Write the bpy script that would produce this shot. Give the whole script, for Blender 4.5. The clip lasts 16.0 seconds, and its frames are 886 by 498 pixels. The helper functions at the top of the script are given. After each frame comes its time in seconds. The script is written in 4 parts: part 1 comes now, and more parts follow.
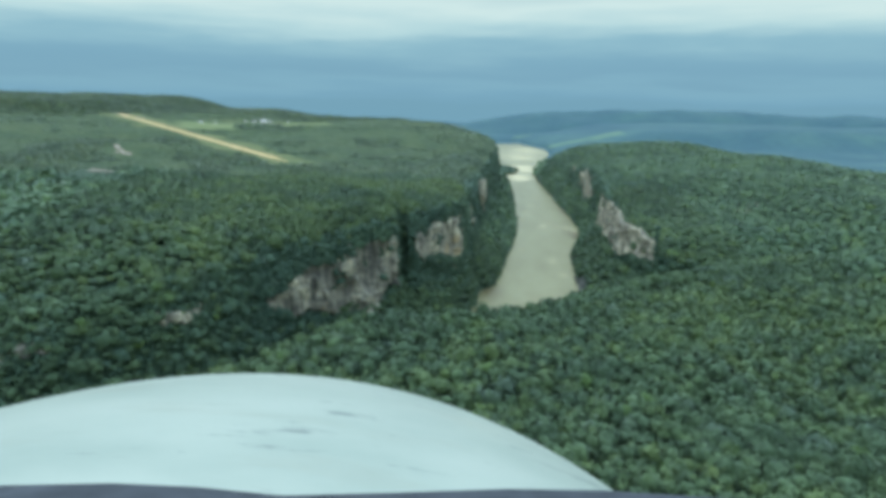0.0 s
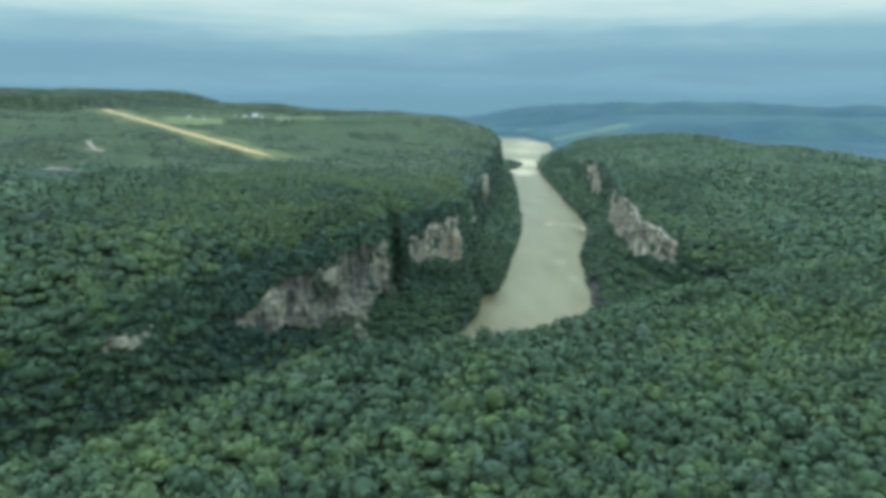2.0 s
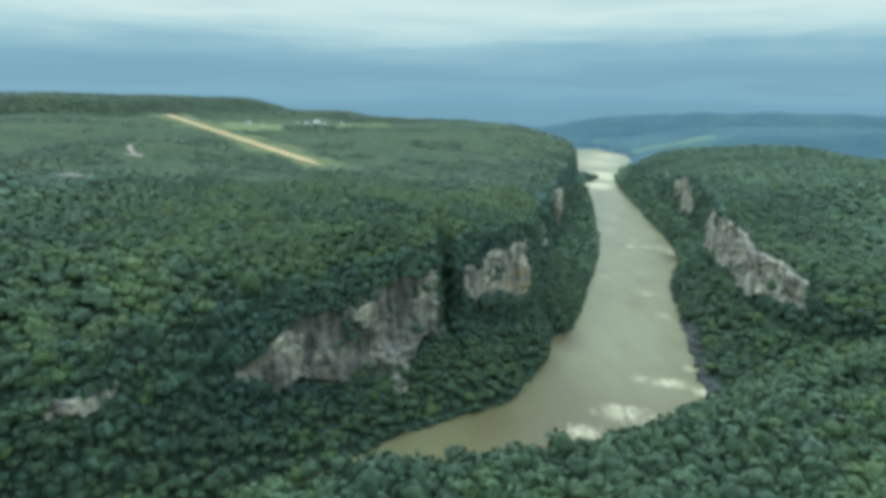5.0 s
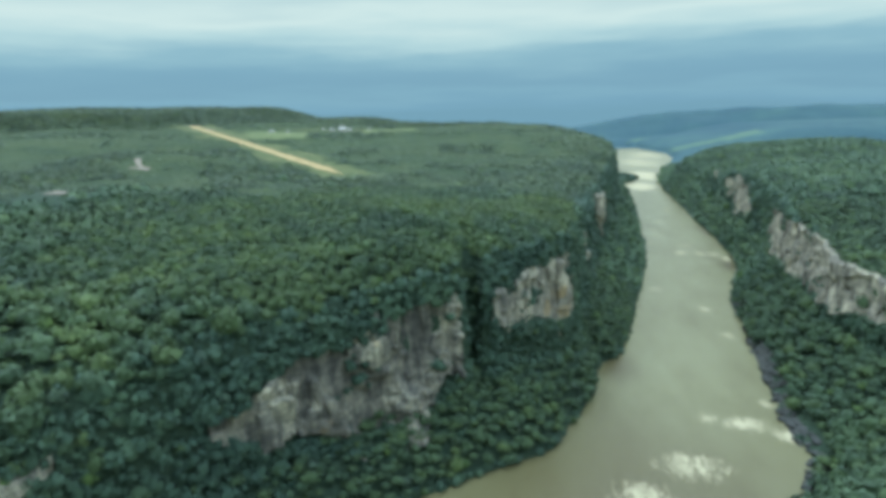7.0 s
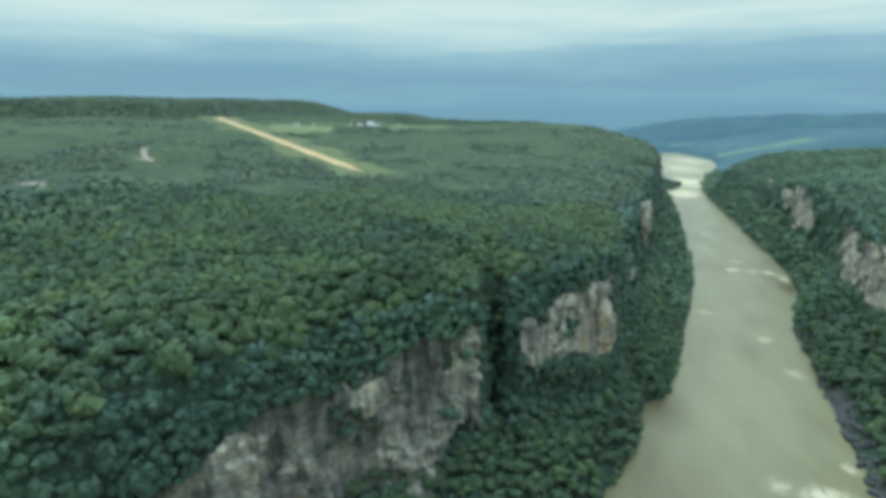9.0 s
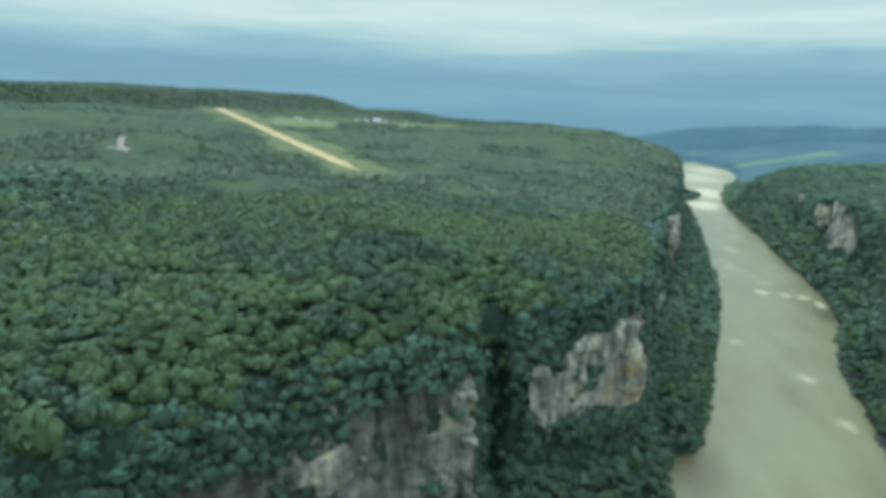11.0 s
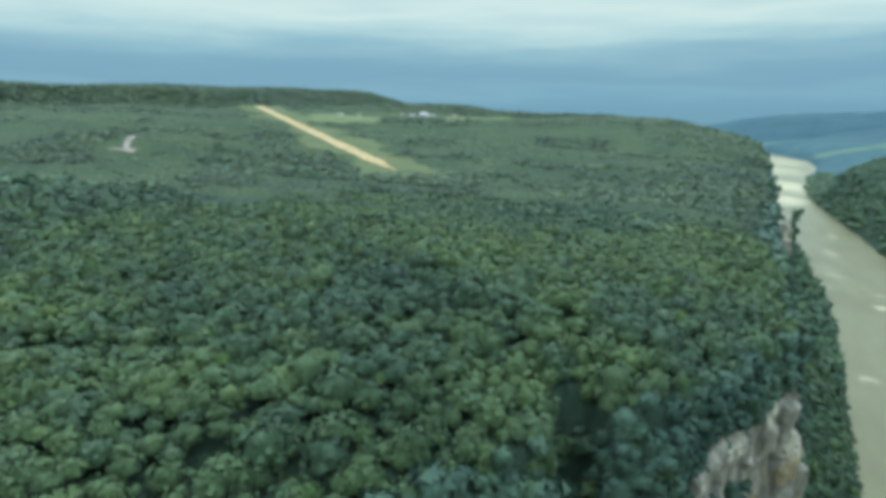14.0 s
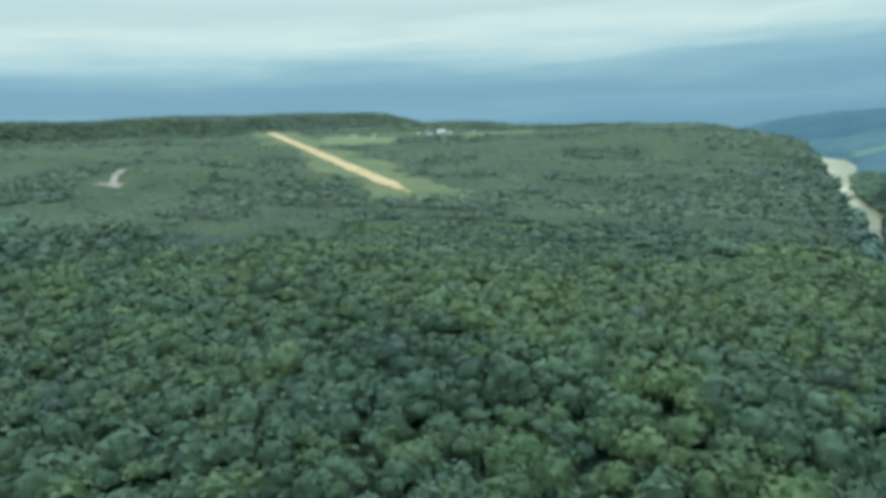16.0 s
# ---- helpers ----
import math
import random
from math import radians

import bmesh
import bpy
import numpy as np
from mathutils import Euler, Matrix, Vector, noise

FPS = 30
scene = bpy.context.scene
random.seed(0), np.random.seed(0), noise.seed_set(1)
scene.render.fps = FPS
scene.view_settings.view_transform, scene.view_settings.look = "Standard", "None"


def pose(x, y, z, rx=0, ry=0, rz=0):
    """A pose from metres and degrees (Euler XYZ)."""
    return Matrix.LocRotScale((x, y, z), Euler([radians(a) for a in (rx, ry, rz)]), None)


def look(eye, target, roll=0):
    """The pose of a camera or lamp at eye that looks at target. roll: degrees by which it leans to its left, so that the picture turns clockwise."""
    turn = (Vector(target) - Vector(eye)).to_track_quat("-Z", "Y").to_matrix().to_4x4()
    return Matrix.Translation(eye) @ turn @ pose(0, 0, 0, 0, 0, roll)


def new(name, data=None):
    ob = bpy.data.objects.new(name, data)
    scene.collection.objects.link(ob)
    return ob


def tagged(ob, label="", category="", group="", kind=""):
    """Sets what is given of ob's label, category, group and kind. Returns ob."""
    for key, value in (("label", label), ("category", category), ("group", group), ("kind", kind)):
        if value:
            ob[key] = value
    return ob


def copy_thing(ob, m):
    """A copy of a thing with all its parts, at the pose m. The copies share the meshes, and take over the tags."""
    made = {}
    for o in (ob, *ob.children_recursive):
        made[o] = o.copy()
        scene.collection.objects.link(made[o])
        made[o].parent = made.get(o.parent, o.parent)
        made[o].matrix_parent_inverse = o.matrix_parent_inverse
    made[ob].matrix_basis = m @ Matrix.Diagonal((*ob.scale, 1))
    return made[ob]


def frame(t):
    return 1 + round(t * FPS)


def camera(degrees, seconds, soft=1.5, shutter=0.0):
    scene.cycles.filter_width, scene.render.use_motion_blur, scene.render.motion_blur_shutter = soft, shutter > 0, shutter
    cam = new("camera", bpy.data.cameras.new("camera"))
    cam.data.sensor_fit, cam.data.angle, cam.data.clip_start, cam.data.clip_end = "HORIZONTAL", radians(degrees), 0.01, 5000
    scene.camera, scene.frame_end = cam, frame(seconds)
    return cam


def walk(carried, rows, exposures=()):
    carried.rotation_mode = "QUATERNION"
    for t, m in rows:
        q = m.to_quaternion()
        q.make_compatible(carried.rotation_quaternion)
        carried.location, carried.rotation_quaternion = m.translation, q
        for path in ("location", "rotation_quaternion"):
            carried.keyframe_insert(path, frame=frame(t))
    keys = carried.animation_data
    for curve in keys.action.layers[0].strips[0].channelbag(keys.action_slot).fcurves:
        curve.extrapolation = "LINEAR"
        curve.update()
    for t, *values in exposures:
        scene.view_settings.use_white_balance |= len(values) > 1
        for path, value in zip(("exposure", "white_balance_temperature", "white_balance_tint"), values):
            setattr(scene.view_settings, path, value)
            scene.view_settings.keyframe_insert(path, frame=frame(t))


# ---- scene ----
# eye, then yaw (to the left), pitch (up) and roll in degrees
cam = camera(67.94, 16.0, soft=4.8)
PATH = [
    (0.0, 0.00, 0.00, 231.00, -0.166, -12.492, 0.822),
    (0.5, 1.74, 19.31, 228.83, -0.462, -12.433, 1.621),
    (1.0, 3.34, 38.70, 226.75, -0.706, -12.804, 1.652),
    (1.5, 4.78, 58.16, 224.76, -0.563, -12.844, 0.808),
    (2.0, 6.06, 77.68, 222.85, 0.111, -12.921, 0.230),
    (2.5, 7.16, 97.22, 221.02, 1.056, -12.846, 0.720),
    (3.0, 8.09, 116.78, 219.27, 2.073, -12.627, 1.687),
    (3.5, 8.83, 136.33, 217.58, 3.260, -12.088, 2.315),
    (4.0, 9.38, 155.87, 215.96, 4.189, -12.042, 2.177),
    (6.5, 9.03, 252.69, 208.64, 8.909, -11.963, -1.563),
    (7.0, 8.30, 271.79, 207.30, 9.468, -11.644, -1.362),
    (7.5, 7.34, 290.78, 205.98, 10.367, -11.542, -0.900),
    (8.0, 6.14, 309.65, 204.70, 11.130, -11.627, -0.321),
    (8.5, 4.69, 328.39, 203.43, 11.726, -11.661, 0.085),
    (9.0, 3.00, 346.98, 202.18, 12.269, -11.687, 0.120),
    (11.5, -9.32, 437.62, 196.01, 13.379, -11.638, 2.973),
    (12.0, -12.58, 455.24, 194.76, 13.880, -11.671, 3.857),
    (12.5, -16.12, 472.69, 193.49, 14.778, -12.016, 3.419),
    (13.0, -19.93, 489.97, 192.21, 15.843, -11.922, 2.410),
    (13.5, -24.03, 507.06, 190.90, 16.854, -11.927, 1.473),
    (14.0, -28.41, 523.98, 189.56, 17.791, -12.061, 0.605),
    (14.5, -33.07, 540.73, 188.19, 18.402, -11.749, -0.361),
    (15.0, -38.02, 557.29, 186.78, 19.021, -11.376, -1.471),
    (15.5, -43.27, 573.69, 185.33, 19.466, -10.785, -2.379),
    (16.0, -48.80, 589.92, 183.83, 19.984, -10.384, -2.511),
]


def aim(x, y, z, yaw, pitch, roll):
    a, b = radians(yaw), radians(pitch)
    return look((x, y, z), (x - math.sin(a) * math.cos(b), y + math.cos(a) * math.cos(b), z + math.sin(b)), roll)


walk(cam, [(t, aim(*row)) for t, *row in PATH])

# ---- light: a bright overcast, sky brightest high up, blue rain haze low over the land ----
scene.view_settings.exposure = 0.07
world = bpy.data.worlds.new("overcast_sky")
world.use_nodes = True
scene.world = world
wt = world.node_tree
wt.nodes.clear()


def wn(kind, **inputs):
    n = wt.nodes.new(kind)
    for k, v in inputs.items():
        n.inputs[k].default_value = v
    return n


SUN_ELEVATION, SUN_ROTATION = radians(74), radians(-45)
w_out = wn("ShaderNodeOutputWorld")
w_bg = wn("ShaderNodeBackground", Strength=1.0)
w_co = wn("ShaderNodeTexCoord")
w_sep = wn("ShaderNodeSeparateXYZ")
w_map = wn("ShaderNodeMapping")
w_map.inputs["Scale"].default_value = (1.0, 1.0, 9.0)
w_noise = wn("ShaderNodeTexNoise", Scale=3.2, Detail=7.0, Roughness=0.55)
w_wob = wn("ShaderNodeMath")
w_wob.operation = "MULTIPLY_ADD"
w_wob.inputs[1].default_value = 0.085
w_add = wn("ShaderNodeMath")
w_add.operation = "ADD"
w_ramp = wn("ShaderNodeValToRGB")
w_sky = wn("ShaderNodeTexSky")
w_sky.sky_type, w_sky.sun_disc = "NISHITA", False
w_sky.sun_elevation, w_sky.sun_rotation = SUN_ELEVATION, SUN_ROTATION
w_dim = wn("ShaderNodeMix")
w_dim.data_type, w_dim.blend_type = "RGBA", "MIX"
w_dim.inputs["Factor"].default_value = 0.05
wt.links.new(w_co.outputs["Generated"], w_map.inputs["Vector"])
wt.links.new(w_co.outputs["Generated"], w_sep.inputs[0])
wt.links.new(w_map.outputs[0], w_noise.inputs["Vector"])
wt.links.new(w_noise.outputs["Fac"], w_wob.inputs[0])
w_wob.inputs[2].default_value = -0.0425
wt.links.new(w_wob.outputs[0], w_add.inputs[0])
wt.links.new(w_sep.outputs["Z"], w_add.inputs[1])
wt.links.new(w_add.outputs[0], w_ramp.inputs[0])
ramp = w_ramp.color_ramp
ramp.elements[0].position, ramp.elements[0].color = 0.0, (0.165, 0.355, 0.475, 1)
ramp.elements[1].position, ramp.elements[1].color = 1.0, (1.48, 2.05, 2.95, 1)
for at, col in ((0.012, (0.175, 0.375, 0.51)), (0.026, (0.2, 0.41, 0.535)), (0.04, (0.178, 0.372, 0.5)), (0.06, (0.19, 0.39, 0.515)), (0.085, (0.26, 0.48, 0.58)), (0.108, (0.44, 0.66, 0.7)), (0.135, (0.61, 0.79, 0.78)), (0.16, (0.50, 0.69, 0.71)),
                (0.2, (0.60, 0.76, 0.77)), (0.3, (0.75, 0.92, 0.93)), (0.55, (1.32, 1.68, 2.12))):
    e = ramp.elements.new(at)
    e.color = (*col, 1)
wt.links.new(w_ramp.outputs[0], w_dim.inputs["A"])
w_gain = wn("ShaderNodeVectorMath")
w_gain.operation = "SCALE"
w_gain.inputs["Scale"].default_value = 0.1
wt.links.new(w_sky.outputs[0], w_gain.inputs[0])
wt.links.new(w_gain.outputs[0], w_dim.inputs["B"])
wt.links.new(w_dim.outputs["Result"], w_bg.inputs["Color"])
wt.links.new(w_bg.outputs[0], w_out.inputs[0])

sun_data = bpy.data.lights.new("sun", "SUN")
sun_data.energy, sun_data.angle, sun_data.color = 1.4, radians(50), (0.91, 0.98, 1.0)
sun = new("sun", sun_data)
sun.matrix_world = look((-300, 500, 900), (-300 + 0.2, 500 - 0.2, 900 - 0.98))


# ---- materials ----
def material(name, rough=0.85, metal=0.0):
    m = bpy.data.materials.new(name)
    m.use_nodes = True
    t = m.node_tree
    b = t.nodes["Principled BSDF"]
    b.inputs["Roughness"].default_value, b.inputs["Metallic"].default_value = rough, metal
    b.inputs["Specular IOR Level"].default_value = 0.25
    return m, t, b


def noise_node(t, scale, detail=4.0, rough=0.55, stretch=(1, 1, 1), offset=(0, 0, 0)):
    c = t.nodes.new("ShaderNodeNewGeometry")
    mp = t.nodes.new("ShaderNodeMapping")
    mp.inputs["Scale"].default_value, mp.inputs["Location"].default_value = stretch, offset
    n = t.nodes.new("ShaderNodeTexNoise")
    n.inputs["Scale"].default_value, n.inputs["Detail"].default_value, n.inputs["Roughness"].default_value = scale, detail, rough
    t.links.new(c.outputs["Position"], mp.inputs[0])
    t.links.new(mp.outputs[0], n.inputs["Vector"])
    return n.outputs["Fac"]


def ramp_node(t, fac, stops):
    r = t.nodes.new("ShaderNodeValToRGB")
    r.color_ramp.elements[0].position, r.color_ramp.elements[0].color = stops[0][0], (*stops[0][1], 1)
    r.color_ramp.elements[1].position, r.color_ramp.elements[1].color = stops[-1][0], (*stops[-1][1], 1)
    for p, c in stops[1:-1]:
        r.color_ramp.elements.new(p).color = (*c, 1)
    t.links.new(fac, r.inputs[0])
    return r.outputs[0]


def mix_node(t, fac, a, b, blend="MIX"):
    m = t.nodes.new("ShaderNodeMix")
    m.data_type, m.blend_type = "RGBA", blend
    for key, v in (("Factor", fac), ("A", a), ("B", b)):
        if isinstance(v, (int, float)):
            m.inputs[key].default_value = v
        elif isinstance(v, tuple):
            m.inputs[key].default_value = (*v, 1)
        else:
            t.links.new(v, m.inputs[key])
    return m.outputs["Result"]


def math_node(t, op, a, b=0.0, c=0.0, clamp=False):
    m = t.nodes.new("ShaderNodeMath")
    m.operation, m.use_clamp = op, clamp
    for n, v in enumerate((a, b, c)):
        if isinstance(v, (int, float)):
            m.inputs[n].default_value = v
        else:
            t.links.new(v, m.inputs[n])
    return m.outputs[0]


def bump_node(t, b, height, strength, distance):
    n = t.nodes.new("ShaderNodeBump")
    n.inputs["Strength"].default_value, n.inputs["Distance"].default_value = strength, distance
    t.links.new(height, n.inputs["Height"])
    t.links.new(n.outputs[0], b.inputs["Normal"])


def foliage(name, dark, mid, light, warm, fine=1.5, contrast=1.0):
    """Leaves: a tone for each tree, another for each clump, broken up by fine noise; waxy, with a bluish sheen that
    stands in for haze at flat angles.
    """
    m, t, b = material(name, 0.62)
    b.inputs["Specular IOR Level"].default_value = 0.2
    b.inputs["Sheen Weight"].default_value, b.inputs["Sheen Roughness"].default_value, b.inputs["Sheen Tint"].default_value = 0.07, 0.6, (0.7, 0.9, 1.0, 1)
    island = t.nodes.new("ShaderNodeNewGeometry").outputs["Random Per Island"]
    info = t.nodes.new("ShaderNodeObjectInfo").outputs["Random"]
    tree_tone = t.nodes.new("ShaderNodeAttribute")
    tree_tone.attribute_name = "tone"
    own = math_node(t, "FRACT", math_node(t, "ADD", tree_tone.outputs["Fac"], info))
    c1 = ramp_node(t, own, ((0.0, dark), (0.42, mid), (0.8, light), (1.0, warm)))
    c2 = ramp_node(t, noise_node(t, 0.085, 2), ((0.36, dark), (0.5, mid), (0.64, light)))
    c = mix_node(t, contrast ** 0.5, mid, mix_node(t, 0.5, c1, c2))
    c = mix_node(t, 0.8 * contrast, c, ramp_node(t, island, ((0.0, (0.82, 0.85, 0.88)), (0.5, (1.0, 1.0, 1.0)), (1.0, (1.2, 1.18, 1.1)))), "MULTIPLY")
    speck = noise_node(t, fine, 5, 0.75)
    tuft = noise_node(t, 0.6, 3, 0.65)
    c = mix_node(t, 0.8 * contrast, c, ramp_node(t, speck, ((0.34, (0.68, 0.7, 0.7)), (0.5, (0.99, 0.99, 0.97)), (0.66, (1.35, 1.33, 1.22)))), "MULTIPLY")
    c = mix_node(t, 0.8 * contrast, c, ramp_node(t, tuft, ((0.33, (0.7, 0.73, 0.76)), (0.5, (0.98, 0.98, 0.97)), (0.67, (1.32, 1.29, 1.16)))), "MULTIPLY")
    c = mix_node(t, 0.8, c, ramp_node(t, noise_node(t, 0.008, 3), ((0.35, (0.76, 0.82, 0.8)), (0.65, (1.22, 1.17, 0.97)))), "MULTIPLY")
    c = mix_node(t, 0.8, c, ramp_node(t, noise_node(t, 0.028, 3, 0.6, (1, 1, 0.3), (40, 9, 0)), ((0.36, (0.72, 0.77, 0.76)), (0.52, (0.98, 0.98, 0.98)), (0.66, (1.3, 1.24, 1.05)))), "MULTIPLY")
    t.links.new(c, b.inputs["Base Color"])
    bump_node(t, b, math_node(t, "ADD", speck, tuft), 0.7 * contrast, 0.8)
    return m


LEAF = foliage("rainforest_leaves", (0.043, 0.079, 0.042), (0.055, 0.100, 0.049), (0.070, 0.121, 0.055), (0.089, 0.141, 0.058), 1.5, 0.62)
LEAF_PALE = foliage("pale_scrub_and_hazed_leaves", (0.051, 0.089, 0.056), (0.074, 0.115, 0.068), (0.093, 0.134, 0.074), (0.113, 0.151, 0.080), 0.6)
LEAF_BRIGHT = foliage("yellow_green_leaves", (0.051, 0.097, 0.034), (0.074, 0.135, 0.039), (0.100, 0.164, 0.043), (0.131, 0.184, 0.048))
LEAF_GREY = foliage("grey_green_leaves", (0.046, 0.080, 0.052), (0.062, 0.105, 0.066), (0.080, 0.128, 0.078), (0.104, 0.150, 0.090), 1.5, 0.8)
LEAF_FRESH = foliage("fresh_green_leaves", (0.052, 0.090, 0.038), (0.069, 0.116, 0.045), (0.085, 0.135, 0.048), (0.106, 0.152, 0.051), 1.5, 0.66)

# leaf copies with haze painted in: bluer and lower in contrast
HAZED_WALL = foliage("hazed_wall_leaves", (0.041, 0.083, 0.058), (0.055, 0.105, 0.068), (0.069, 0.123, 0.074), (0.085, 0.141, 0.077), 1.0, 0.4)
EVEN = foliage("hazed_green_leaves", (0.048, 0.094, 0.055), (0.066, 0.120, 0.064), (0.085, 0.143, 0.070), (0.106, 0.164, 0.075), 0.8, 0.5)
EVEN_FRESH = foliage("hazed_fresh_leaves", (0.058, 0.106, 0.051), (0.080, 0.137, 0.058), (0.100, 0.160, 0.066), (0.122, 0.180, 0.070), 0.8, 0.5)

BARK, bt, bb = material("pale_bark", 0.9)
bt.links.new(ramp_node(bt, noise_node(bt, 2.0, 5, 0.6, (1, 1, 0.2)), ((0.3, (0.10, 0.085, 0.065)), (0.7, (0.28, 0.25, 0.2)))), bb.inputs["Base Color"])

GROUND, gt, gb = material("forest_floor_and_savanna", 0.95)
g1 = ramp_node(gt, noise_node(gt, 0.02, 6, 0.6), ((0.35, (0.034, 0.064, 0.032)), (0.5, (0.048, 0.081, 0.035)), (0.68, (0.067, 0.097, 0.041))))
g2 = ramp_node(gt, noise_node(gt, 0.5, 5, 0.65), ((0.3, (0.5, 0.55, 0.5)), (0.7, (1.35, 1.3, 1.2))))
gt.links.new(mix_node(gt, 0.8, g1, g2, "MULTIPLY"), gb.inputs["Base Color"])
bump_node(gt, gb, noise_node(gt, 0.3, 6, 0.7), 1.0, 2.0)

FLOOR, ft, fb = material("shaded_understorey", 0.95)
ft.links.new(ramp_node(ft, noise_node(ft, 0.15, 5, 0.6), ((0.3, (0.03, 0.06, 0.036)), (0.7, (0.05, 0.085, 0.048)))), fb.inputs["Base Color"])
bump_node(ft, fb, noise_node(ft, 0.4, 6, 0.7), 1.0, 2.0)

# far woods with the blue of distance haze mixed into the base colour
FAR_LAND, dt, db = material("hazy_far_woods", 1.0)
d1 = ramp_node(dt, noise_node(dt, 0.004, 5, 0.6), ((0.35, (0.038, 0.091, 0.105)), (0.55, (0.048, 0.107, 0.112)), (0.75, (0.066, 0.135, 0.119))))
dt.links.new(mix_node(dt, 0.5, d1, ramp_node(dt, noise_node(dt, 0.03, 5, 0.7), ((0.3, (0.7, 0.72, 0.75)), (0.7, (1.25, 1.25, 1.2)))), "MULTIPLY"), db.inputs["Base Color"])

def sandstone(name, grey, gain, blotch, calm=0.0):
    """Bedded rock with upright weather streaks and dark blotches, which also paint in shaded recesses; one face is
    stained ochre.
    """
    m, t, b = material(name, 0.9)
    tone = lambda *rgb: tuple(gain * (c + calm * (e - c)) for c, e in zip([c + grey * (k * rgb[1] - c) for c, k in zip(rgb, (0.96, 1, 0.9))], (0.305, 0.28, 0.205)))
    bed = noise_node(t, 0.13, 7, 0.68, (0.6, 0.6, 1.5))
    streak = noise_node(t, 0.2, 6, 0.68 - 0.15 * calm, (1.0, 1.0, 0.16))
    c = ramp_node(t, bed, ((0.32, tone(0.075, 0.081, 0.067)), (0.44, tone(0.187, 0.195, 0.149)), (0.56, tone(0.33, 0.322, 0.232)), (0.7, tone(0.44, 0.43, 0.305))))
    far = t.nodes.new("ShaderNodeVectorMath")
    far.operation = "DISTANCE"
    t.links.new(t.nodes.new("ShaderNodeNewGeometry").outputs["Position"], far.inputs[0])
    far.inputs[1].default_value = (9, 732, 72)
    stain = math_node(t, "SUBTRACT", 1.35, math_node(t, "MULTIPLY", far.outputs["Value"], 1 / 24), clamp=True)
    stain = math_node(t, "ADD", math_node(t, "MULTIPLY", stain, 0.22), noise_node(t, 0.06, 4))
    c = mix_node(t, ramp_node(t, stain, ((0.66, (0, 0, 0)), (0.74, (1, 1, 1)))), c, (0.42, 0.34, 0.19))
    c = mix_node(t, 0.85 - 0.2 * calm, c, ramp_node(t, streak, ((0.38, (0.42, 0.44, 0.46)), (0.5, (0.95, 0.95, 0.95)), (0.62, (1.5, 1.48, 1.4)))), "MULTIPLY")
    c = mix_node(t, blotch, c, ramp_node(t, noise_node(t, 0.045, 4, 0.6, (1, 1, 0.8), (9, 3, 0)), ((0.4, (0.36, 0.37, 0.4)), (0.52, (0.8, 0.8, 0.8)), (0.64, (1.3, 1.28, 1.2)))), "MULTIPLY")
    own = t.nodes.new("ShaderNodeObjectInfo").outputs["Random"]
    c = mix_node(t, 0.7, c, ramp_node(t, own, ((0.0, (0.8, 0.79, 0.8)), (0.5, (0.97, 0.97, 0.97)), (1.0, (1.15, 1.13, 1.1)))), "MULTIPLY")
    t.links.new(c, b.inputs["Base Color"])
    bump_node(t, b, math_node(t, "ADD", streak, bed), 1.0, 2.5 - 1.5 * calm)
    return m


ROCK = sandstone("weathered_sandstone", 0.0, 1.08, 0.85, 0.15)
PALE_ROCK = sandstone("pale_grey_sandstone", 0.0, 1.25, 0.55, 0.45)

WET_ROCK, vt, vb = material("dark_wet_river_rock", 0.75)
vt.links.new(ramp_node(vt, noise_node(vt, 0.5, 6, 0.65), ((0.3, (0.037, 0.042, 0.038)), (0.6, (0.082, 0.090, 0.077)), (0.75, (0.139, 0.149, 0.122)))), vb.inputs["Base Color"])
bump_node(vt, vb, noise_node(vt, 1.2, 6, 0.7), 1.0, 0.6)

DIRT, it, ib = material("ochre_laterite_strip", 0.95)
i1 = ramp_node(it, noise_node(it, 0.05, 6, 0.65), ((0.3, (0.324, 0.235, 0.098)), (0.55, (0.454, 0.340, 0.156)), (0.75, (0.540, 0.430, 0.230))))
it.links.new(mix_node(it, 0.5, i1, ramp_node(it, noise_node(it, 0.9, 4, 0.7), ((0.3, (0.7, 0.7, 0.65)), (0.7, (1.2, 1.2, 1.2)))), "MULTIPLY"), ib.inputs["Base Color"])

GRASS, at_, ab = material("mown_savanna_grass", 0.95)
a1 = ramp_node(at_, noise_node(at_, 0.03, 6, 0.6), ((0.35, (0.076, 0.106, 0.041)), (0.5, (0.094, 0.121, 0.046)), (0.7, (0.122, 0.138, 0.052))))
at_.links.new(mix_node(at_, 0.6, a1, ramp_node(at_, noise_node(at_, 0.7, 4, 0.7), ((0.3, (0.6, 0.65, 0.6)), (0.7, (1.3, 1.25, 1.2)))), "MULTIPLY"), ab.inputs["Base Color"])

FIELD, et, eb = material("light_green_field_grass", 0.95)
et.links.new(ramp_node(et, noise_node(et, 0.03, 6, 0.6), ((0.3, (0.095, 0.135, 0.051)), (0.7, (0.146, 0.177, 0.072)))), eb.inputs["Base Color"])

SAND, st, sb = material("bare_pale_sand", 0.95)
st.links.new(ramp_node(st, noise_node(st, 0.12, 6, 0.65), ((0.3, (0.185, 0.160, 0.118)), (0.7, (0.319, 0.280, 0.207)))), sb.inputs["Base Color"])

WATER, mt, mb = material("muddy_river_water", 0.28)
flow = noise_node(mt, 0.02, 6, 0.6, (1.4, 0.45, 1))
m1 = ramp_node(mt, flow, ((0.3, (0.147, 0.141, 0.061)), (0.5, (0.183, 0.181, 0.083)), (0.7, (0.211, 0.214, 0.105))))
mg = mt.nodes.new("ShaderNodeNewGeometry")


